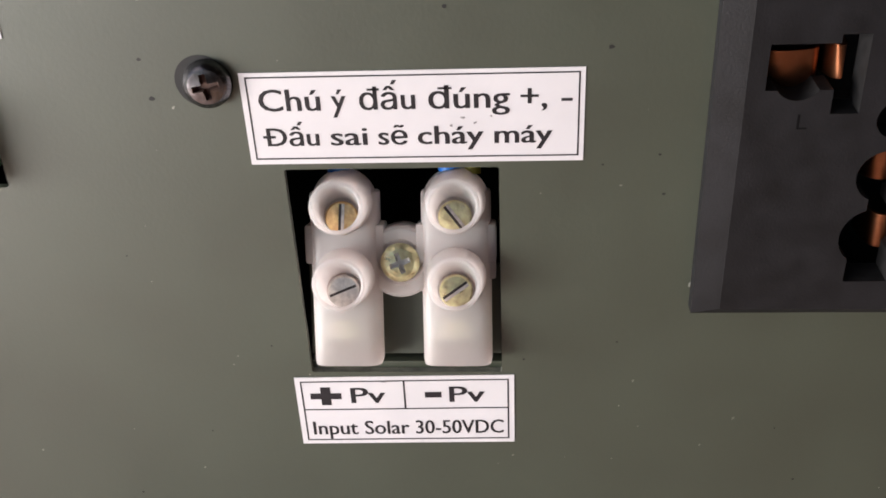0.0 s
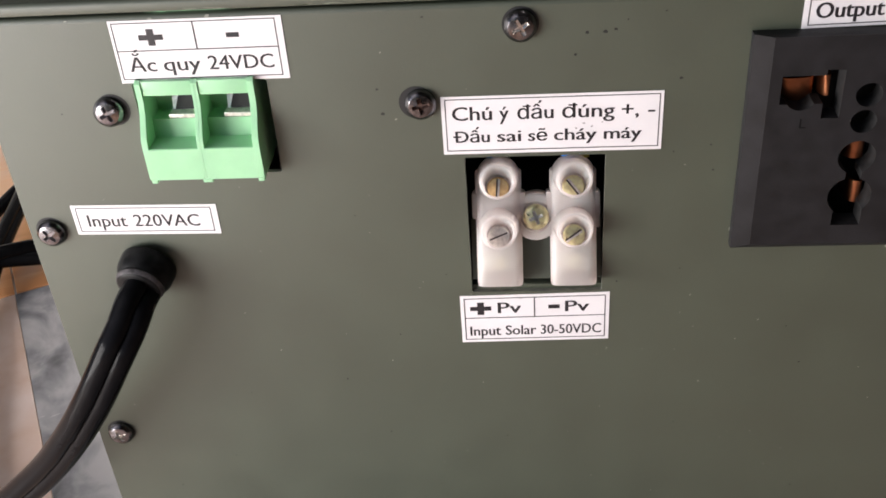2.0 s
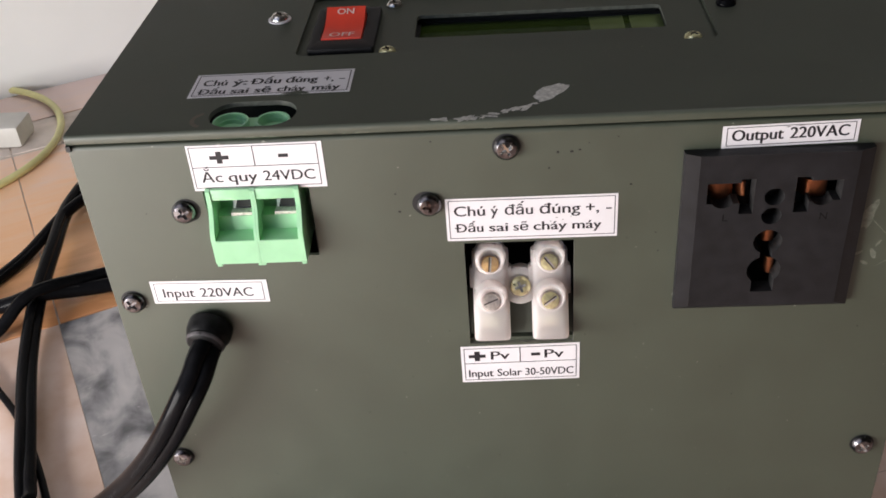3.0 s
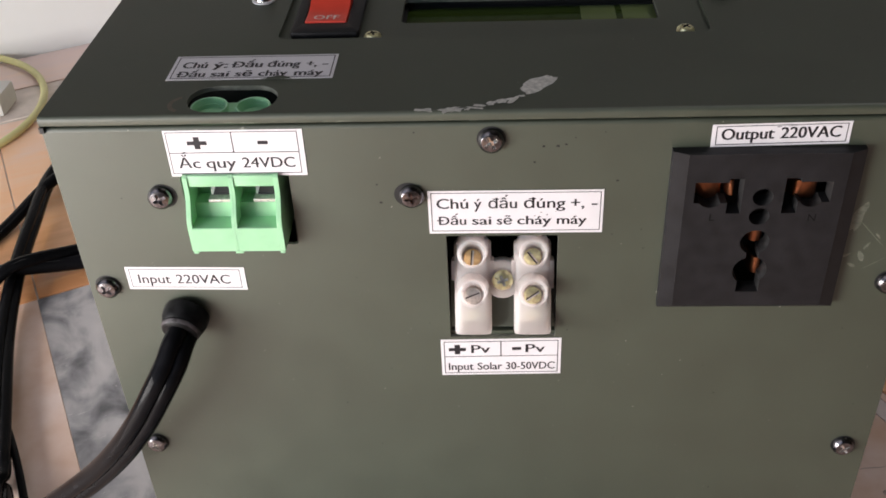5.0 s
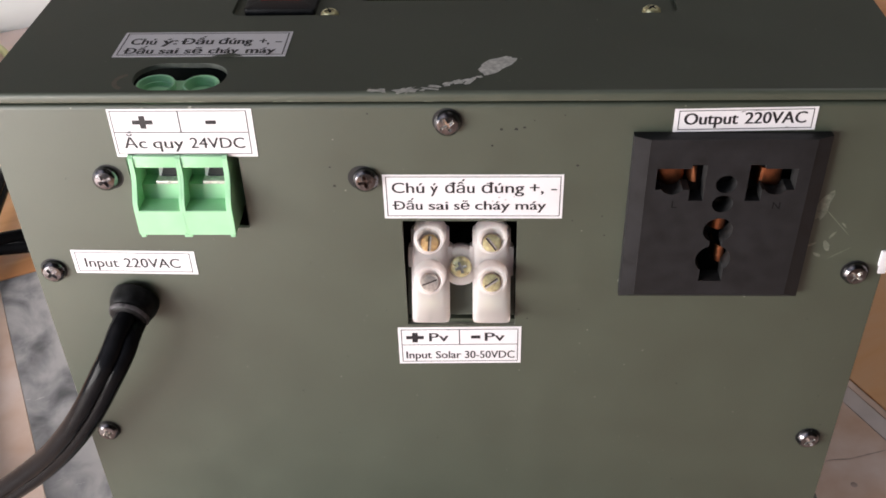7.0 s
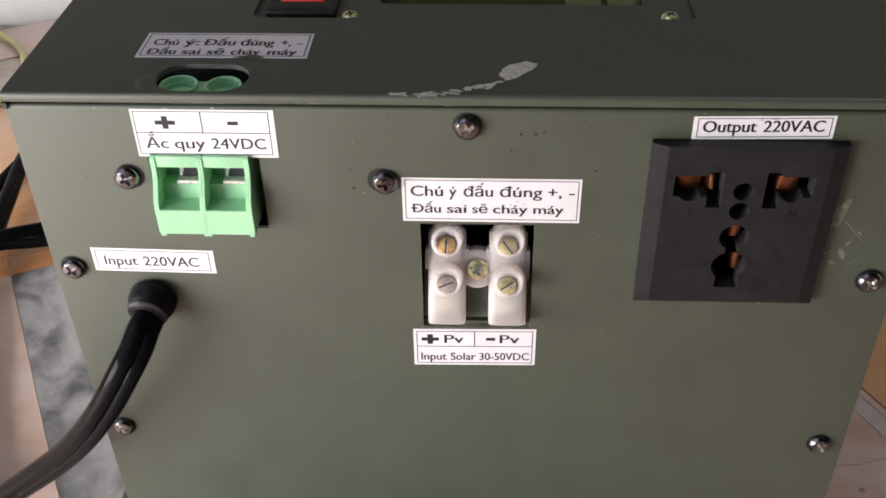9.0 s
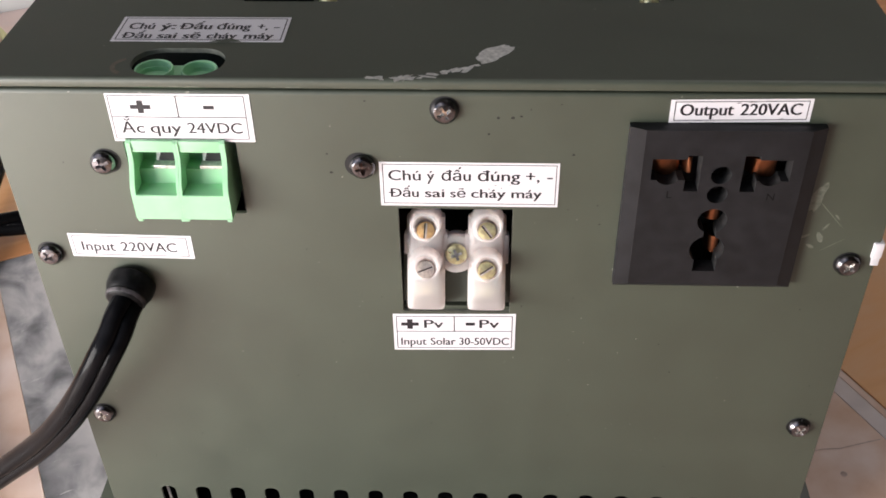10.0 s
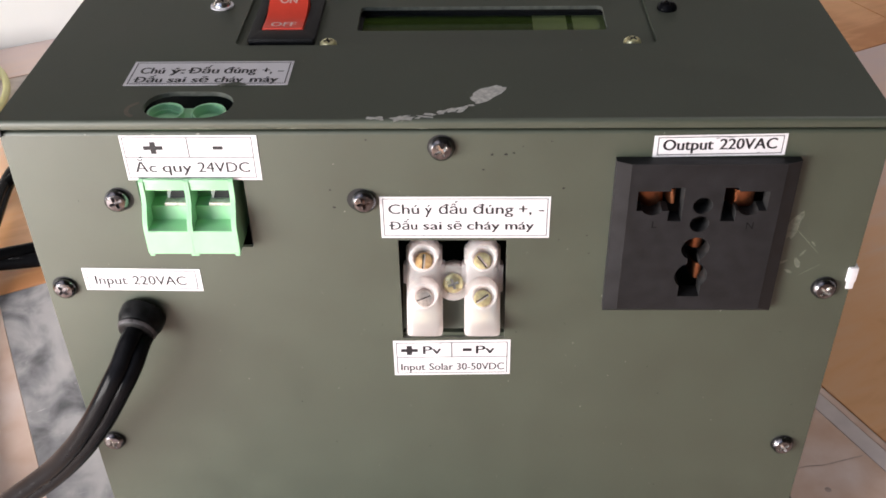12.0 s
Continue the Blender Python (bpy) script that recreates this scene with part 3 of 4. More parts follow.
bm = border(-15.5, 19.6, -84.9, -71.8, 0.25, solar_plane, PRINT)
strip(-15.3, 19.4, -78.1, -77.85, solar_plane, PRINT, bm)
strip(1.9, 2.2, -77.85, -72.0, solar_plane, PRINT, bm)
part("printed_border", bm, INK, lab, smooth=0)
bm = strip(-14.0, -8.7, -75.7, -74.4, solar_plane, PRINT)
strip(-12.2, -10.5, -77.0, -75.7, solar_plane, PRINT, bm)
strip(-12.2, -10.5, -74.4, -73.1, solar_plane, PRINT, bm)
part("plus_mark", bm, INK, lab, smooth=0)
part("minus_mark", strip(5.5, 8.3, -75.6, -74.4, solar_plane, PRINT), INK, lab, smooth=0)
lettering("Pv", -7.0, -1.3, -76.6, 3.3, solar_plane, PRINT, lab, bold=0.016)
lettering("Pv", 9.7, 15.5, -76.6, 3.3, solar_plane, PRINT, lab, bold=0.016)
words((("Input", -14.2, -6.5), ("Solar", -5.2, 2.4), ("30-50VDC", 3.6, 18.6)), -83.6, 2.95, solar_plane, PRINT, lab, 0.018)

input_plane = leaning(-90.8, -0.014)
lab = sticker("input_label", -108.6, -73.0, -50.9, -42.6, input_plane, SKIN, "white paper mains input label with black print")
part("printed_border", border(-107.6, -74.4, -50.1, -43.3, 0.22, input_plane, PRINT), INK, lab, smooth=0)
words((("Input", -105.2, -95.6), ("220VAC", -93.8, -77.7)), -48.6, 3.3, input_plane, PRINT, lab, 0.013)

output_plane = leaning(75.3, 0.017)
lab = sticker("output_label", 57.5, 93.1, -3.7, 3.0, output_plane, SKIN, "white paper mains output label, scuffed, with bold print")
part("printed_border", border(58.6, 92.2, -3.1, 2.5, 0.22, output_plane, PRINT), INK, lab, smooth=0)
words((("Output", 60.1, 73.5), ("220VAC", 75.3, 90.5)), -1.6, 3.3, output_plane, PRINT, lab, 0.028)

lab = sticker("top_label", -91.2, -44.0, 20.0, 34.9, top, COVER + 0.16, "white paper warning label, torn at its lower edge")
part("printed_border", border(-90.3, -44.8, 20.8, 34.1, 0.3, top, COVER + 0.21), INK, lab, smooth=0)
words((("Chú", -88.2, -81.2), ("ý:", -79.3, -75.3), ("Đấu", -73.6, -65.3), ("đúng", -63.6, -54.4), ("+,", -52.4, -49.6), ("-", -47.8, -46.4)), 27.2, 3.7, top, COVER + 0.21, lab, 0.030)
words((("Đấu", -88.3, -80.7), ("sai", -78.9, -73.9), ("sẽ", -71.9, -67.3), ("cháy", -65.3, -57.3), ("máy", -55.1, -47.2)), 21.7, 3.4, top, COVER + 0.21, lab, 0.030)
tear = sheet([(-64, 19.8), (-61.5, 20.9), (-58.5, 21.7), (-56.8, 20.9), (-55.4, 19.8), (-60, 19.6)], [], COVER + 0.30, COVER + 0.22, top)
part("torn_spot", tear, PAINT, lab, "torn spot that bares the paint", smooth=0)

# ---- nylon screw terminal in its window ----
# local frame: a across, s down the block, h into the case, from the upper barrels' rim
LEAN = radians(22)
DOWN, BACK = Vector((0, -math.sin(LEAN), -math.cos(LEAN))), Vector((0, math.cos(LEAN), -math.sin(LEAN)))
ORIGIN = Vector((2.75, -0.5, -38.5))


def block(a, s, h):
    return tuple(ORIGIN + Vector((a, 0, 0)) + DOWN * s + BACK * h)


def block_sheet(outer, holes, near, far):
    return sheet(outer, holes, near, far, lambda a, b, d: block(a, b, d))


terminal = part("terminal_block", block_sheet(rounded(-9.5, 9.5, 4.6, 14.6, 2.0), [arc(0, 9.6, 2.2)], 8.2, 12.3), NYLON, inverter, "milky white nylon two-pole screw terminal block")
part("mounting_eye", lathe([(6.0, 5.7), (0.4, 5.7), (0, 5.3), (0, 3.7), (0.8, 3.4), (0.9, 0.001)], block(0, 9.6, 6.8), BACK), NYLON, terminal)
part("end_tab", bevel(block_sheet([(12.0, 4.5), (15.0, 4.5), (15.0, 12.5), (12.0, 12.5)], [], 7.0, 12.0), 0.4), NYLON, terminal)
part("end_tab", bevel(block_sheet([(-14.8, 6.0), (-12, 6.0), (-12, 9.0), (-14.8, 9.0)], [], 7.0, 12.0), 0.4), NYLON, terminal)


SKEW = 0.36


def pole(a):
    """One pole: a round-fronted body with a wire entry below and two screw barrels."""
    bm = bmesh.new()
    n, rows = 20, []
    outline = [(5.5 * math.copysign(abs(math.cos(t)) ** 0.32, math.cos(t)), 8.8 - 3.0 * abs(math.sin(t)) ** 0.7 if math.sin(t) > 0 else 8.8 + 3.6 * abs(math.sin(t)) ** 0.6)
               for t in [math.tau * k / 32 for k in range(32)]]
    for s in (-1.5, -1.1, 2, 12, 20, 25.6, 26.3):
        k = 0.975 if s in (-1.5, 26.3) else 1.0
        rows.append([bm.verts.new(P(*block(a + x * k, s, 8.6 + (h - 8.6) * k))) for x, h in outline])
    for r, q in zip(rows, rows[1:]):
        for i in range(32):
            bm.faces.new((r[i], r[(i + 1) % 32], q[(i + 1) % 32], q[i]))
    bm.faces.new(rows[0])
    inner = [bm.verts.new(P(*block(a + x * 0.84, 26.25, 8.8 + (h - 8.8) * 0.80))) for x, h in outline]
    deep = [bm.verts.new(P(*block(a + x * 0.80, 22.9 + 0.35 * math.sin(3.1 * x), 8.8 + (h - 8.8) * 0.76))) for x, h in outline]
    for r, q in ((rows[-1], inner), (inner, deep)):
        for i in range(32):
            bm.faces.new((r[i], r[(i + 1) % 32], q[(i + 1) % 32], q[i]))
    bm.faces.new(deep)
    body = part("pole_body", bm, NYLON, terminal)
    part("brass_insert", lathe([(0, 2.9), (3.0, 2.9), (3.0, 1.6), (0.8, 1.5), (0.8, 0.001)][::-1], block(a, 21.8, 8.9), -DOWN), BRASS, terminal)
    part("shoulder", bevel(block_sheet([(a - 6.3, 3.6), (a + 6.3, 3.6), (a + 6.3, 9.8), (a - 6.3, 9.8)], [], 6.6, 12.2), 0.5), NYLON, terminal)
    for s in (0.0, 11.8):
        # barrel: outer wall flares into the body, open mouth with a floor
        ring = [(8.6, 5.2), (6.0, 4.75), (3.0, 4.4), (1.0, 4.22), (0.3, 4.2), (0.06, 4.08), (0, 3.95), (0.02, 3.62), (0.15, 3.45), (1.0, 3.36), (6.4, 2.85), (6.4, 0.001)]
        bm = lathe(ring, block(a, s, 0), BACK)
        # the bore runs a little askew, down towards the clamp
        spot, axis = P(*block(a, s, 0)), BACK.normalized()
        for v in bm.verts:
            d = (v.co - spot).dot(axis)
            if d > 0.00025 and (v.co - spot - axis * d).length < 0.0036:
                v.co += DOWN * d * SKEW
        part("barrel", bm, NYLON, terminal)
    return body


for a, heads in ((-8.8, (-4, -68)), (8.8, (38, -55))):
    body = pole(a)
    for s, turn, sink, metal in ((0.0, heads[0], 4.9, BRASS if a > 0 else ORANGE_GLINT), (11.8, heads[1], 4.4, BRASS if a > 0 else TIN)):
        # slotted clamp screw sunk in the barrel
        w = -BACK
        e1, e2 = Vector((1, 0, 0)), DOWN
        bm = lathe([(0, 2.6), (1.1, 2.6), (1.32, 2.35), (1.34, 0.001)], block(a, s + (sink + 1.4) * SKEW, sink + 1.4), w)
        c, q = math.cos(radians(turn)), math.sin(radians(turn))
        f1, f2 = e1 * q + e2 * c, e1 * c - e2 * q
        m = Vector(block(a, s + (sink + 1.4) * SKEW, sink + 0.02))
        # slot painted flat: dark line for shade, pale line for the lit wall
        for lo, hi, index in ((-0.45, -0.05, 1), (-0.05, 0.42, 2)):
            bm.faces.new([bm.verts.new(P(*(m + f1 * i * 2.25 + f2 * j))) for i, j in ((-1, lo), (1, lo), (1, hi), (-1, hi))]).material_index = index
        part("clamp_screw", bm, [metal, GROOVE, TIN], terminal)
# pale recess colour stands in for its bright facets
screw(inverter, block(0, 9.6, 6.9), -BACK, 3.1, BRASS, TIN, 20, height=1.2, name="mounting_screw")
# sloping bracket that carries the block
bm = bmesh.new()
s_low = 26.0
corner = [block(-15.7, s_low, 12.5), block(15.6, s_low, 12.5), block(15.6, 11.0, 12.5), block(-15.7, 11.0, 12.5)]
low = [block(-15.7, s_low, 13.6), block(15.6, s_low, 13.6), block(15.6, 11.0, 13.6), block(-15.7, 11.0, 13.6)]
vs = [bm.verts.new(P(*p)) for p in corner + low]
for f in ((0, 1, 2, 3), (7, 6, 5, 4), (0, 4, 5, 1), (1, 5, 6, 2), (2, 6, 7, 3), (3, 7, 4, 0)):
    bm.faces.new([vs[i] for i in f])
part("terminal_bracket", bm, PAINT, inverter)
part("window_ledge", box(WINDOW[0], WINDOW[1], 1.25, 4.0, -70.4, -68.9, 0.2), PAINT, inverter)
for a, mat, x in ((-9.5, BLUE, -10), (8.0, BLUE, 7.0), (11.5, YELLOW, 13.5)):
    part("lead_wire", sweep([block(a, -4, 9), block(a, -9, 9.5), block(a + 0.5, -14, 12), block(a + 1, -22, 20)], arc(0, 0, 1.9 if mat == BLUE else 1.3, n=12)), mat, inverter, "insulated lead wire")

# ---- green plug terminal ----
plug = part("plug_terminal", box(-84.8, -58.4, 6.0, 16.0, -33.0, -10.6, 0.4), GREEN, inverter, "light green plug-in battery terminal with two ways")
wall_profile = [(6, -10.3), (-1.0, -10.3), (-1.6, -10.9), (-1.7, -15.2), (-2.4, -17.8), (-4.0, -20.6), (-5.2, -22.8), (-5.5, -24.6), (-5.5, -32.4), (-5.2, -33.0), (6, -33.0)]
for x0, x1 in ((-84.9, -83.6), (-72.3, -71.6), (-71.55, -70.85), (-59.7, -58.3)):
    bm = bmesh.new()
    ends = [[bm.verts.new(P(x, y, z)) for y, z in wall_profile] for x in (x0, x1)]
    m = len(wall_profile)
    for i in range(m):
        bm.faces.new((ends[0][i], ends[0][(i + 1) % m], ends[1][(i + 1) % m], ends[1][i]))
    bm.faces.new(ends[0][::-1])
    bm.faces.new(ends[1])
    part("side_wall", bevel(bm, 0.1, 1, 40), GREEN, plug)
for x0, x1 in ((-83.6, -72.3), (-70.85, -59.7)):
    # lower front with a sloping sill, upper bar, and the clamp behind
    bm = bmesh.new()
    sill = [(-5.5, -25.2), (-5.5, -32.9), (6, -32.9), (6, -20.7), (1.1, -20.7), (0.3, -24.9), (-5.3, -25.0)]
    ends = [[bm.verts.new(P(x, y, z)) for y, z in sill] for x in (x0, x1)]
    for i in range(len(sill)):
        j = (i + 1) % len(sill)
        bm.faces.new((ends[0][i], ends[0][j], ends[1][j], ends[1][i]))
    bm.faces.new(ends[0][::-1])
    bm.faces.new(ends[1])
    part("lower_front", bevel(bm, 0.06, 1, 40), GREEN, plug)
    part("upper_bar", box(x0, x1, -1.3, 6, -13.9, -10.4, 0.3), GREEN, plug)
    clamp = part("metal_clamp", box(x0 + 4.0, x1 - 0.4, 0.9, 6.5, -20.6, -19.5, 0.25), TIN, plug)
    bm = bmesh.new()
    pts = [P(x0 + 4.4, 3.4, -19.6), P(x1 - 0.5, 3.4, -19.6), P(x1 - 0.5, 5.7, -13), P(x0 + 4.4, 5.7, -13)]
    bm.faces.new([bm.verts.new(p) for p in pts])
    part("clamp_face", bm, TIN, plug, smooth=0)
    # flat black face paints the dark of the wire opening
    bm = bmesh.new()
    bm.faces.new([bm.verts.new(p) for p in (P(x0 + 5.0, 3.25, -19.4), P(x1 - 0.5, 3.25, -19.4), P(x1 - 0.5, 5.5, -13.1), P(x0 + 6.9, 5.5, -13.1))])
    part("wire_entry_shade", bm, DARK_FILL, plug, smooth=0)
for x in (-84.0, -72.0, -71.1, -59.2):
    part("wall_foot", box(x - 0.7, x + 0.7, -5.3, -3.2, -33.9, -32.95, 0.2), GREEN, plug)
# screw shafts of the plug, seen through the oval hole in the top
shaft = part("screw_guide", sheet(rounded(-81.4, -58.6, 1.7, 10.8, 4.2), [arc(-75.8, 6.0, 4.2, n=28), arc(-63.9, 6.0, 4.2, n=28)], 5.6, -10.0, top), GREEN, plug)
for x, k in ((-75.8, 1.0), (-63.9, 0.93)):
    part("guide_collar", lathe([(-1.5, 4.9 * k), (0.8, 5.2 * k), (1.3, 5.0 * k), (1.2, 4.5 * k), (-5.0, 3.5), (-13.0, 2.6), (-13.0, 0.001)], (x, 6.3, 5.9), UP), GREEN, plug)

# ---- universal mains socket ----
X0, X1, Z0, Z1 = 47.7, 97.7, -56.8, -4.0


def union_hole(x0, x1, slot0, slot1, bulge):
    return [[(x0, -19.5), (x1, -19.5), (x1, -13.0), (x0, -13.0)], [(slot0, -23.0), (slot1, -23.0), (slot1, -11.8), (slot0, -11.8)], arc(bulge, -17.6, 3.4, 190, 350, 10)]


holes = union_hole(54.2, 64.5, 63.2, 67.0, 58.6) + union_hole(80.5, 90.3, 77.9, 81.9, 85.4)
holes += [arc(72.5, -17.8, 2.75, n=24), arc(72.3, -24.0, 2.75, n=24), arc(72.3, -32.7, 4.0, n=28), arc(72.2, -42.6, 4.75, n=28), [(70.6, -40), (74, -40), (74, -34), (70.6, -34)], [(69.2, -50.2), (75.5, -50.2), (75.5, -44), (69.2, -44)]]
FX0, FX1, FZ0, FZ1, FY = X0 + 4.0, X1 - 4.0, Z0 + 1.6, Z1 - 0.3, -3.6
face = sheet([(FX0, FZ0), (FX1, FZ0), (FX1, FZ1), (FX0, FZ1)], holes, FY, 1.5, front)
socket = part("mains_socket", face, [SOCKET, SOCKET_WORN], inverter, "dark grey universal mains socket with copper contacts", smooth=20)
bm = bmesh.new()
rim = [[bm.verts.new(P(x, y, z)) for x, z in q] for y, q in (
    (-0.05, ((X0, Z0), (X1, Z0), (X1, Z1), (X0, Z1))), (-2.2, ((X0, Z0), (X1, Z0), (X1, Z1), (X0, Z1))),
    (-3.5, ((FX0, FZ0), (FX1, FZ0), (FX1, FZ1), (FX0, FZ1))), (1.4, ((FX0, FZ0), (FX1, FZ0), (FX1, FZ1), (FX0, FZ1))))]
for r, q in zip(rim, rim[1:]):
    for i in range(4):
        bm.faces.new((r[i], r[(i + 1) % 4], q[(i + 1) % 4], q[i]))
part("bevelled_frame", bm, SOCKET, socket, smooth=20)
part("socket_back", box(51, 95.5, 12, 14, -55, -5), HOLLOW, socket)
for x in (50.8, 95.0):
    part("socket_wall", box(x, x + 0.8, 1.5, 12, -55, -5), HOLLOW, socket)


def leaf(points, width, parent, side):
    sec = [(-0.25, -width / 2), (0.25, -width / 2), (0.25, width / 2), (-0.25, width / 2)]
    return part("copper_contact", sweep(points, sec, side), COPPER, parent, "bent copper contact strip")


leaf([(54.0, 2.7, -18.6), (57.5, 1.5, -18.4), (61.8, 2.1, -18.2), (62.3, 5.7, -18.2)], 5.2, socket, (0, 0, 1))
leaf([(63.0, 6.7, -17.4), (63.9, 1.5, -17.2), (65.0, 0.5, -17.0), (65.4, 3.7, -17)], 4.8, socket, (0, 0, 1))
leaf([(80.0, 4.7, -18.0), (82.0, 1.1, -17.8), (85.0, 0.5, -18.0), (87.6, 1.7, -18.2), (88, 5.7, -18.4)], 5.2, socket, (0, 0, 1))
leaf([(70.5, 6.7, -33.0), (71.6, 2.2, -33.0), (74.6, 1.3, -33.0), (76.2, 4.7, -33)], 5.0, socket, (0, 0, 1))
leaf([(73.4, 7.7, -44.5), (74.0, 2.7, -44.5), (76.0, 1.7, -44.5), (77.0, 4.7, -44.5)], 5.5, socket, (0, 0, 1))
lettering("N", 85.4, 87.4, -25.6, 2.2, front, FY - 0.03, socket, SLEEVE, 0.0, name="moulded_letter")
lettering("L", 59.0, 60.4, -25.2, 2.2, front, FY - 0.03, socket, SLEEVE, 0.0, name="moulded_letter")

# ---- cord gland and power cord ----
gland = part("cable_gland", lathe([(0, 6.9), (1.0, 7.05), (3.6, 6.9), (5.2, 6.3), (5.7, 5.9), (6.2, 6.0), (7.3, 5.6), (7.9, 4.8), (7.9, 3.0)], (-93.0, 0, -60.0), (-0.14, -1, -0.28)), SLEEVE, inverter, "dusty black rubber strain relief")
part("worn_ring", lathe([(6.15, 5.95), (6.5, 6.06), (7.2, 5.75), (7.45, 5.5)], (-93.0, 0, -60.0), (-0.14, -1, -0.28), closed=False), RUBBED, gland, "grey rubbed rim")
twin = []
for k in range(28):
    t = math.tau * k / 28
    r = 2.45 + 2.45 * abs(math.cos(t)) ** 0.8
    twin.append((r * math.cos(t), r * math.sin(t) * 0.98))
part("power_cord", sweep([(-92.8, -5, -62), (-94.2, -11, -64), (-96.0, -15, -68), (-99.6, -18.5, -74), (-107.5, -20, -87), (-118, -18, -102), (-131, -14, -118), (-148, -10, -135), (-170, -4, -156), (-190, 12, -176),
                          (-206, 38, -190), (-216, 60, -191.5), (-228, 92, -191.5), (-245, 140, -191.5), (-256, 185, -189), (-264, 232, -188), (-272, 285, -190), (-262, 330, -191), (-215, 350, -191.5)], twin, (0.35, -0.9, 0.1), 10), RUBBER, gland, "glossy black flat twin power cord")

# ---- wear on the case ----
rnd = random.Random(4)


def blot(name, cx, cy, rx, ry, turn, place, depth, mat, n=18, rough=0.25):
    c, s = math.cos(radians(turn)), math.sin(radians(turn))
    pts = []
    for k in range(n):
        t, r = math.tau * k / n, 1 + rnd.uniform(-rough, rough)
        x, y = rx * r * math.cos(t), ry * r * math.sin(t)
        pts.append((cx + x * c - y * s, cy + x * s + y * c))
    bm = bmesh.new()
    bm.faces.new([bm.verts.new(P(*place(*p, depth))) for p in pts])
    return part(name, bm, mat, inverter, smooth=0)


blot("paint_chip", 12.6, 14.4, 6.6, 3.0, 48, top, COVER + 0.05, CHIP, 26, 0.16)
line = [(-19, 0.6), (-14, 0.2), (-11.5, -0.6), (-7, 0.6), (-2.5, 2.6), (1.5, 4.0), (5.0, 5.8), (8.5, 7.6)]
for i in range(30):
    t = i / 29 * (len(line) - 1.001)
    k = int(t)
    x = line[k][0] + (line[k + 1][0] - line[k][0]) * (t - k) + rnd.uniform(-0.4, 0.4)
    y = line[k][1] + (line[k + 1][1] - line[k][1]) * (t - k) + rnd.uniform(-0.7, 0.7)
    if rnd.random() < 0.72:
        blot("paint_chip", x, max(y, 0.8), rnd.uniform(0.8, 2.2), rnd.uniform(0.45, 1.05), rnd.uniform(-20, 60), top, COVER + 0.05 + 0.004 * i, CHIP, 11, 0.4)
for x, z, rx, rz, turn in ((79.0, 2.3, 2.2, 0.18, 4), (74.5, 1.9, 0.7, 0.16, 10), (86.0, -2.6, 0.5, 0.14, 0), (13.5, -24.2, 0.3, 0.15, 0), (15.2, -25.0, 0.25, 0.14, 30), (11.8, -25.4, 0.2, 0.15, 0), (17.5, -24.0, 0.2, 0.12, 0), (-1.2, -72.2, 0.5, 0.12, 0)):
    blot("label_smear", x, z, rx, rz, turn, front, -0.215, SMEAR, 11, 0.4)
for i in range(9):
    # worn spots along the cover's front edge
    blot("worn_edge", rnd.uniform(-112, 112), rnd.uniform(5.2, 5.5), rnd.uniform(0.5, 2.6), rnd.uniform(0.06, 0.12), 0, front, -0.19, SCUFF, 10, 0.4)
ring = arc(-82.4, 6.2, 4.6, 112, 248, 12) + arc(-82.4, 6.2, 3.4, 248, 112, 12)
part("paint_smudge", sheet(ring, [], COVER + 0.04, COVER + 0.01, top), SMUDGE, inverter, "brown ring stain beside the oval hole", smooth=0)
blot("paint_scuff", 100.4, -27.0, 1.6, 5.0, -12, front, -0.03, SCUFF, 16, 0.3)
for x, z, rx, rz, turn in ((103.5, -40.5, 0.9, 2.0, 20), (101.5, -43.5, 0.5, 1.4, 60), (104.5, -36.8, 0.4, 1.3, -30), (104.5, -32.0, 6.5, 0.12, -48), (107.5, -43.0, 4.0, 0.10, 35), (99.5, -40.0, 1.4, 0.5, 30), (107, -33.5, 0.3, 1.0, 40)):
    blot("paint_scuff", x, z, rx, rz, turn, front, -0.03, SCUFF, 10, 0.2)
for x, z, r in ((13.9, -3.1, 0.7), (17.6, -3.1, 0.8), (19.8, -2.6, 0.6), (11.5, -8.0, 0.55), (-30.8, -20.5, 0.7), (-31.5, -14.6, 0.45), (-20.5, 1.6, 0.5), (34.0, -14.2, 0.6), (30.0, 1.0, 0.35), (-40, -47, 0.3), (37, -64, 0.3), (41.5, -30.5, 0.35), (42.5, -37, 0.4), (33.5, -32, 0.3)):
    blot("dark_fleck", x, z, r * 0.7, r * 0.5, 0, front, -0.03, DARK_FILL, 8, 0.3)
for x, z, r in ((57, -80, 0.3), (40, -72, 0.3), (44, -100, 0.3), (-64, -88, 0.3), (52, -86, 0.25), (-35, -92, 0.25), (84, -58.6, 0.5), (47.6, -53.0, 0.45), (60, -57.4, 0.35), (-78.5, 3.5, 0.5), (-66.0, 3.6, 0.6), (-97, 3.6, 0.3), (-30, -6, 0.25), (-28, -22, 0.3), (60, 3.5, 0.3)):
    blot("pale_fleck", x, z, r, r * 0.6, rnd.uniform(0, 90), front, -0.03, DUST, 8, 0.3)
bm = bmesh.new()
for i in range(90):
    face_on = i < 60
    a, d = rnd.uniform(-115, 115), rnd.uniform(-150, 3) if face_on else rnd.uniform(2, 44)
    r = rnd.uniform(0.07, 0.18)
    spot = [(a + r * math.cos(k * 1.05) * rnd.uniform(0.6, 1.6), d + r * math.sin(k * 1.05)) for k in range(6)]
    bm.faces.new([bm.verts.new(P(x, -0.03, y) if face_on else P(x, y, COVER + 0.03)) for x, y in spot])
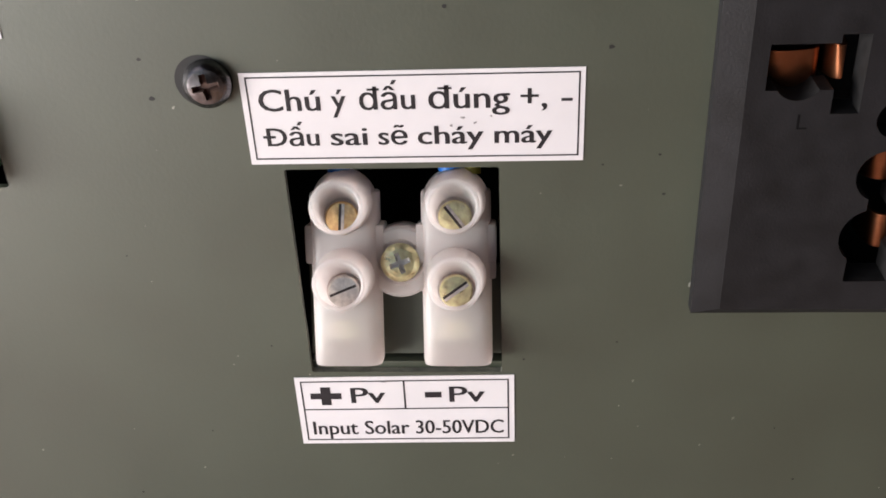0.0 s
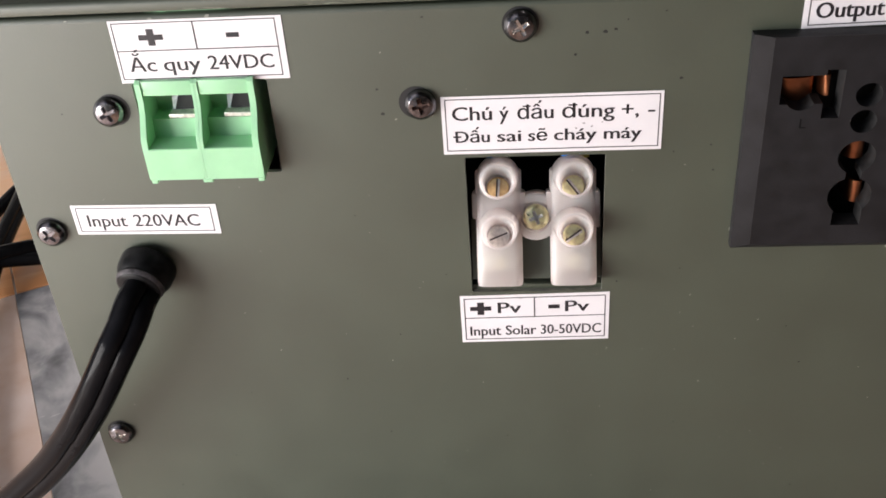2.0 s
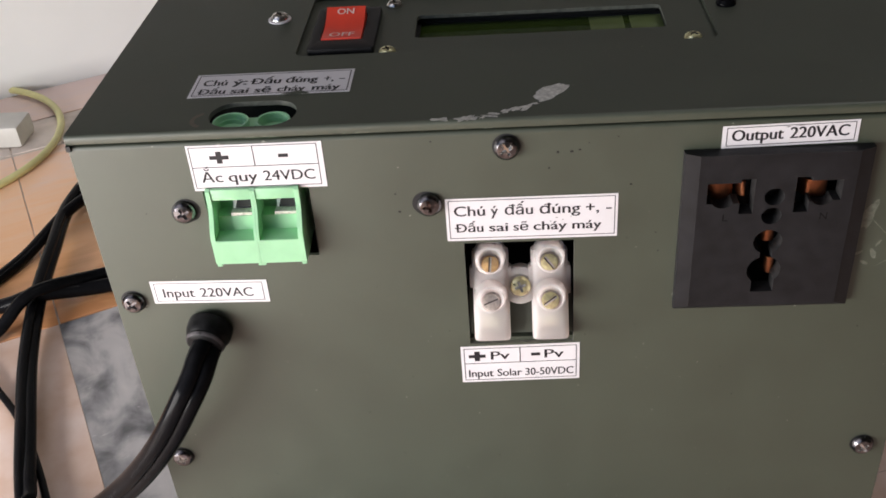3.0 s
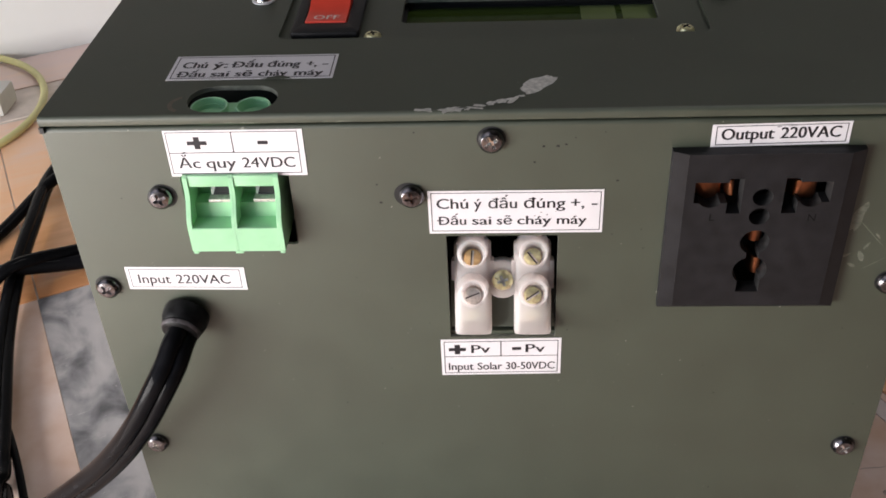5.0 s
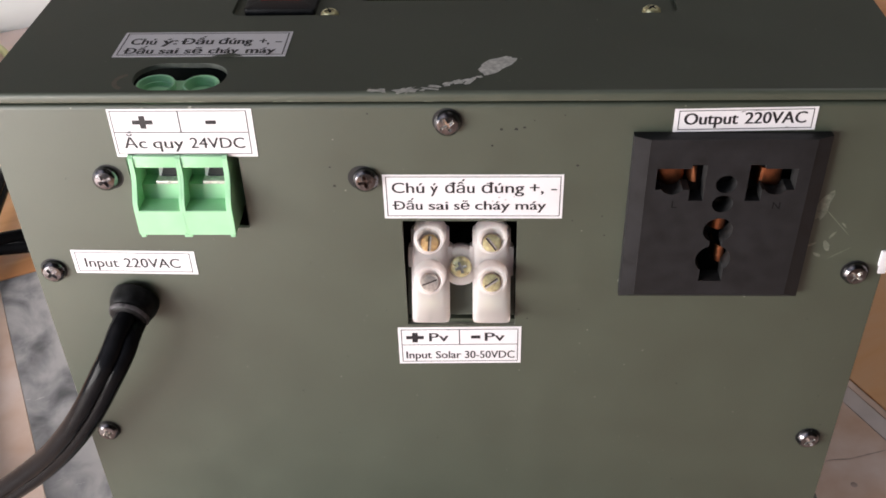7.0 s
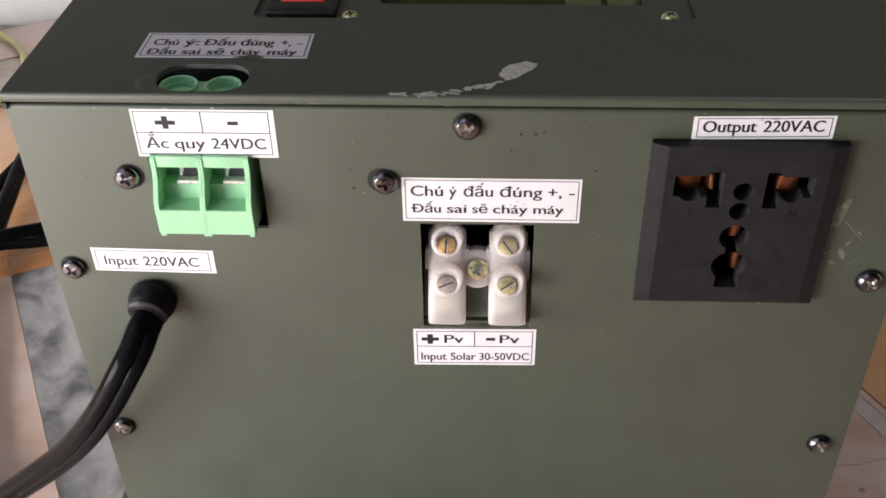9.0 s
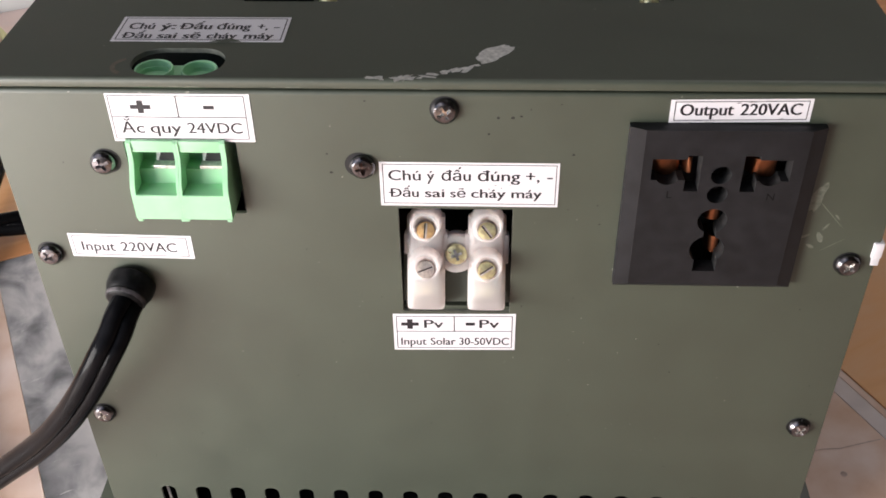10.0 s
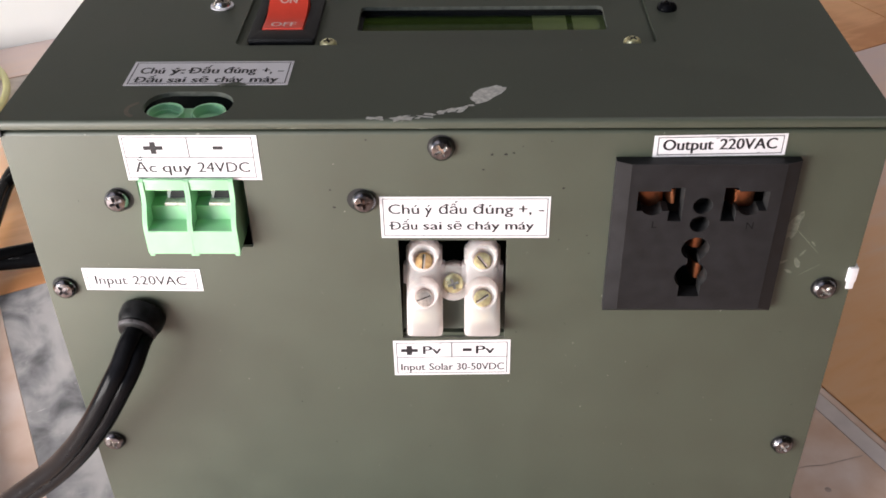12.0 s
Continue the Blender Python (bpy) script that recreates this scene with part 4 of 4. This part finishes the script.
tagged(part("dust", bm, DUST, inverter, "fine pale dust specks", smooth=0), kind="stuff")
bm = bmesh.new()
for i in range(24):
    a, d, r = rnd.uniform(-116, 116), rnd.uniform(-150, 3), rnd.uniform(0.14, 0.24)
    bm.faces.new([bm.verts.new(P(a + r * math.cos(k * 0.9), -0.03, d + r * math.sin(k * 0.9))) for k in range(7)])
tagged(part("paint_pits", bm, DARK_FILL, inverter, "tiny dark pits in the paint", smooth=0), kind="stuff")
# solid black box stands in for the shaded notch at the cover's corner
part("corner_notch_shade", box(-HALF - 0.05, -HALF + 1.2, -0.6, 0.55, FRONT_TOP - 1.2, FRONT_TOP + 0.5), DARK_FILL, inverter, smooth=0)
clip = part("side_connector", box(118.9, HALF + 0.9, -0.7, 7, -47.4, -42.0, 0.5), PAPER, inverter, "white plastic clip on the case edge")
part("clip_step", box(119.4, HALF + 0.6, -0.5, 5, -50.0, -47.3, 0.3), PAPER, clip)
part("side_rivet", lathe([(0, 1.4), (0.6, 1.2), (0.9, 0.5)], (HALF, 3, -84), (1, 0, 0), 12), DARK_FILL, inverter)

# ---- floor and what lies on it ----
floor_ob = bpy.data.objects["floor"]


def tile(u0, u1, v0, v1, mat, lift=0.0):
    bm = bmesh.new()
    bmesh.ops.create_cube(bm, size=1)
    for w in bm.verts:
        w.co = Vector(((u0 + u1) / 2 + w.co.x * (u1 - u0), (v0 + v1) / 2 + w.co.y * (v1 - v0), -0.004 + lift / 2 + w.co.z * (0.008 + lift)))
    bevel(bm, 0.18, 1)
    bm.transform(ROOM)
    return part("floor_tile", bm, mat, floor_ob, smooth=30)


for i in range(-6, 6):
    for j in range(-8, 1):
        u, v = U_0 + i * SIZE, V_0 + j * SIZE
        v1 = min(v + SIZE - 0.0005, WALL_V - 0.002)
        if u + SIZE > WALL_U1 or u < WALL_U0 - 0.12 or v < WALL_V0:
            continue
        if (i, j) == (0, -1):
            # this one is pieced from a grey and a pink tile, with a pale listel along its edge
            tile(u - 0.0003, 0.058, v + 0.0005, v1, STONE)
            tile(0.0584, 0.1904, v + 0.0005, v1, TILE)
            tile(0.1906, 0.1991, v + 0.0005, v1, LISTEL)
            tile(0.1993, 0.2025, v + 0.0005, v1, TILE)
            continue
        mat = ORANGE if j == 0 or (i, j) == (1, -1) else TILE if (i + j) % 2 == 0 else ORANGE
        if j == 0:
            tile(u + 0.0005, u + SIZE - 0.0005, v + 0.0005, 0.478, mat)
            tile(u + 0.0005, u + SIZE - 0.0005, 0.482, 0.524, GROUT)
            tile(u + 0.0005, u + SIZE - 0.0005, 0.528, v1, mat)
        else:
            tile(u + 0.0005, u + SIZE - 0.0005, v + 0.0005, v1, mat)
vein = [(146, 58), (153, 60), (160, 60.5), (168, 63), (178, 66)]
bm = bmesh.new()
for (xa, ya), (xb, yb) in zip(vein, vein[1:]):
    bm.faces.new([bm.verts.new(P(x, y, -LIFT + 0.15)) for x, y in ((xa, ya - 0.22), (xb, yb - 0.22), (xb, yb + 0.22), (xa, ya + 0.22))])
part("tile_vein", bm, CRACK, floor_ob, "dark vein across the floor tile", smooth=0)
bm = bmesh.new()
bm.faces.new([bm.verts.new(P(158 + a, 47 + c, -LIFT + 0.15)) for a, c in arc(0, 0, 1.4, n=10)])
part("tile_spot", bm, CRACK, floor_ob, "dark spot on the floor tile", smooth=0)


def cable(name, points, radius, mat, label, category="cable"):
    bm = sweep(points, arc(0, 0, radius, n=14), (0.05, 0.02, 1), 10)
    ob = part(name, bm, mat, None, label)
    return tagged(ob, label, category, "cables on the floor")


LOW = -LIFT + 0.2
cable("black_cable", [(-330, 165, LOW + 4), (-300, 197, LOW + 4), (-283, 230, LOW + 4), (-268, 276, LOW + 9), (-250, 320, LOW + 5), (-205, 380, LOW + 4)], 3.6, RUBBER, "thin black cable lying on the orange tiles")
cable("black_cable", [(-165, 215, LOW + 4.2), (-200, 208, LOW + 4.2), (-232, 199, LOW + 5), (-256, 186, LOW + 11), (-283, 184, LOW + 5), (-340, 196, LOW + 4.2)], 4.2, RUBBER, "thick black cable crossing the other cables")
cable("black_cable", [(-340, 140, LOW + 3.5), (-300, 145, LOW + 3.5), (-272, 160, LOW + 5), (-254, 180, LOW + 17), (-226, 212, LOW + 6), (-190, 235, LOW + 4)], 3.4, RUBBER, "black cable beneath a tangle on the grey stone")
cable("thin_black_wire", [(-320, 165, LOW + 2), (-280, 148, LOW + 2), (-257, 124, LOW + 2), (-233, 97, LOW + 2), (-207, 56, LOW + 2), (-188, 15, LOW + 2), (-180, -30, LOW + 2)], 1.8, RUBBER, "thin black wire on the floor tiles")
ring = [(-410 + 95 * math.cos(radians(a)), 372 + 92 * math.sin(radians(a)), LOW + 3 + 4 * (a / 400)) for a in range(-120, 250, 15)]
cable("yellow_cable", ring, 2.6, LOOP, "pale yellow cable coiled in a loose loop")
adapter = tagged(part("power_adapter", box(-420, -338, 372, 398, LOW, LOW + 16, 3.0), PALE, None), "pale grey plastic adapter lying on the tiles", "adapter")
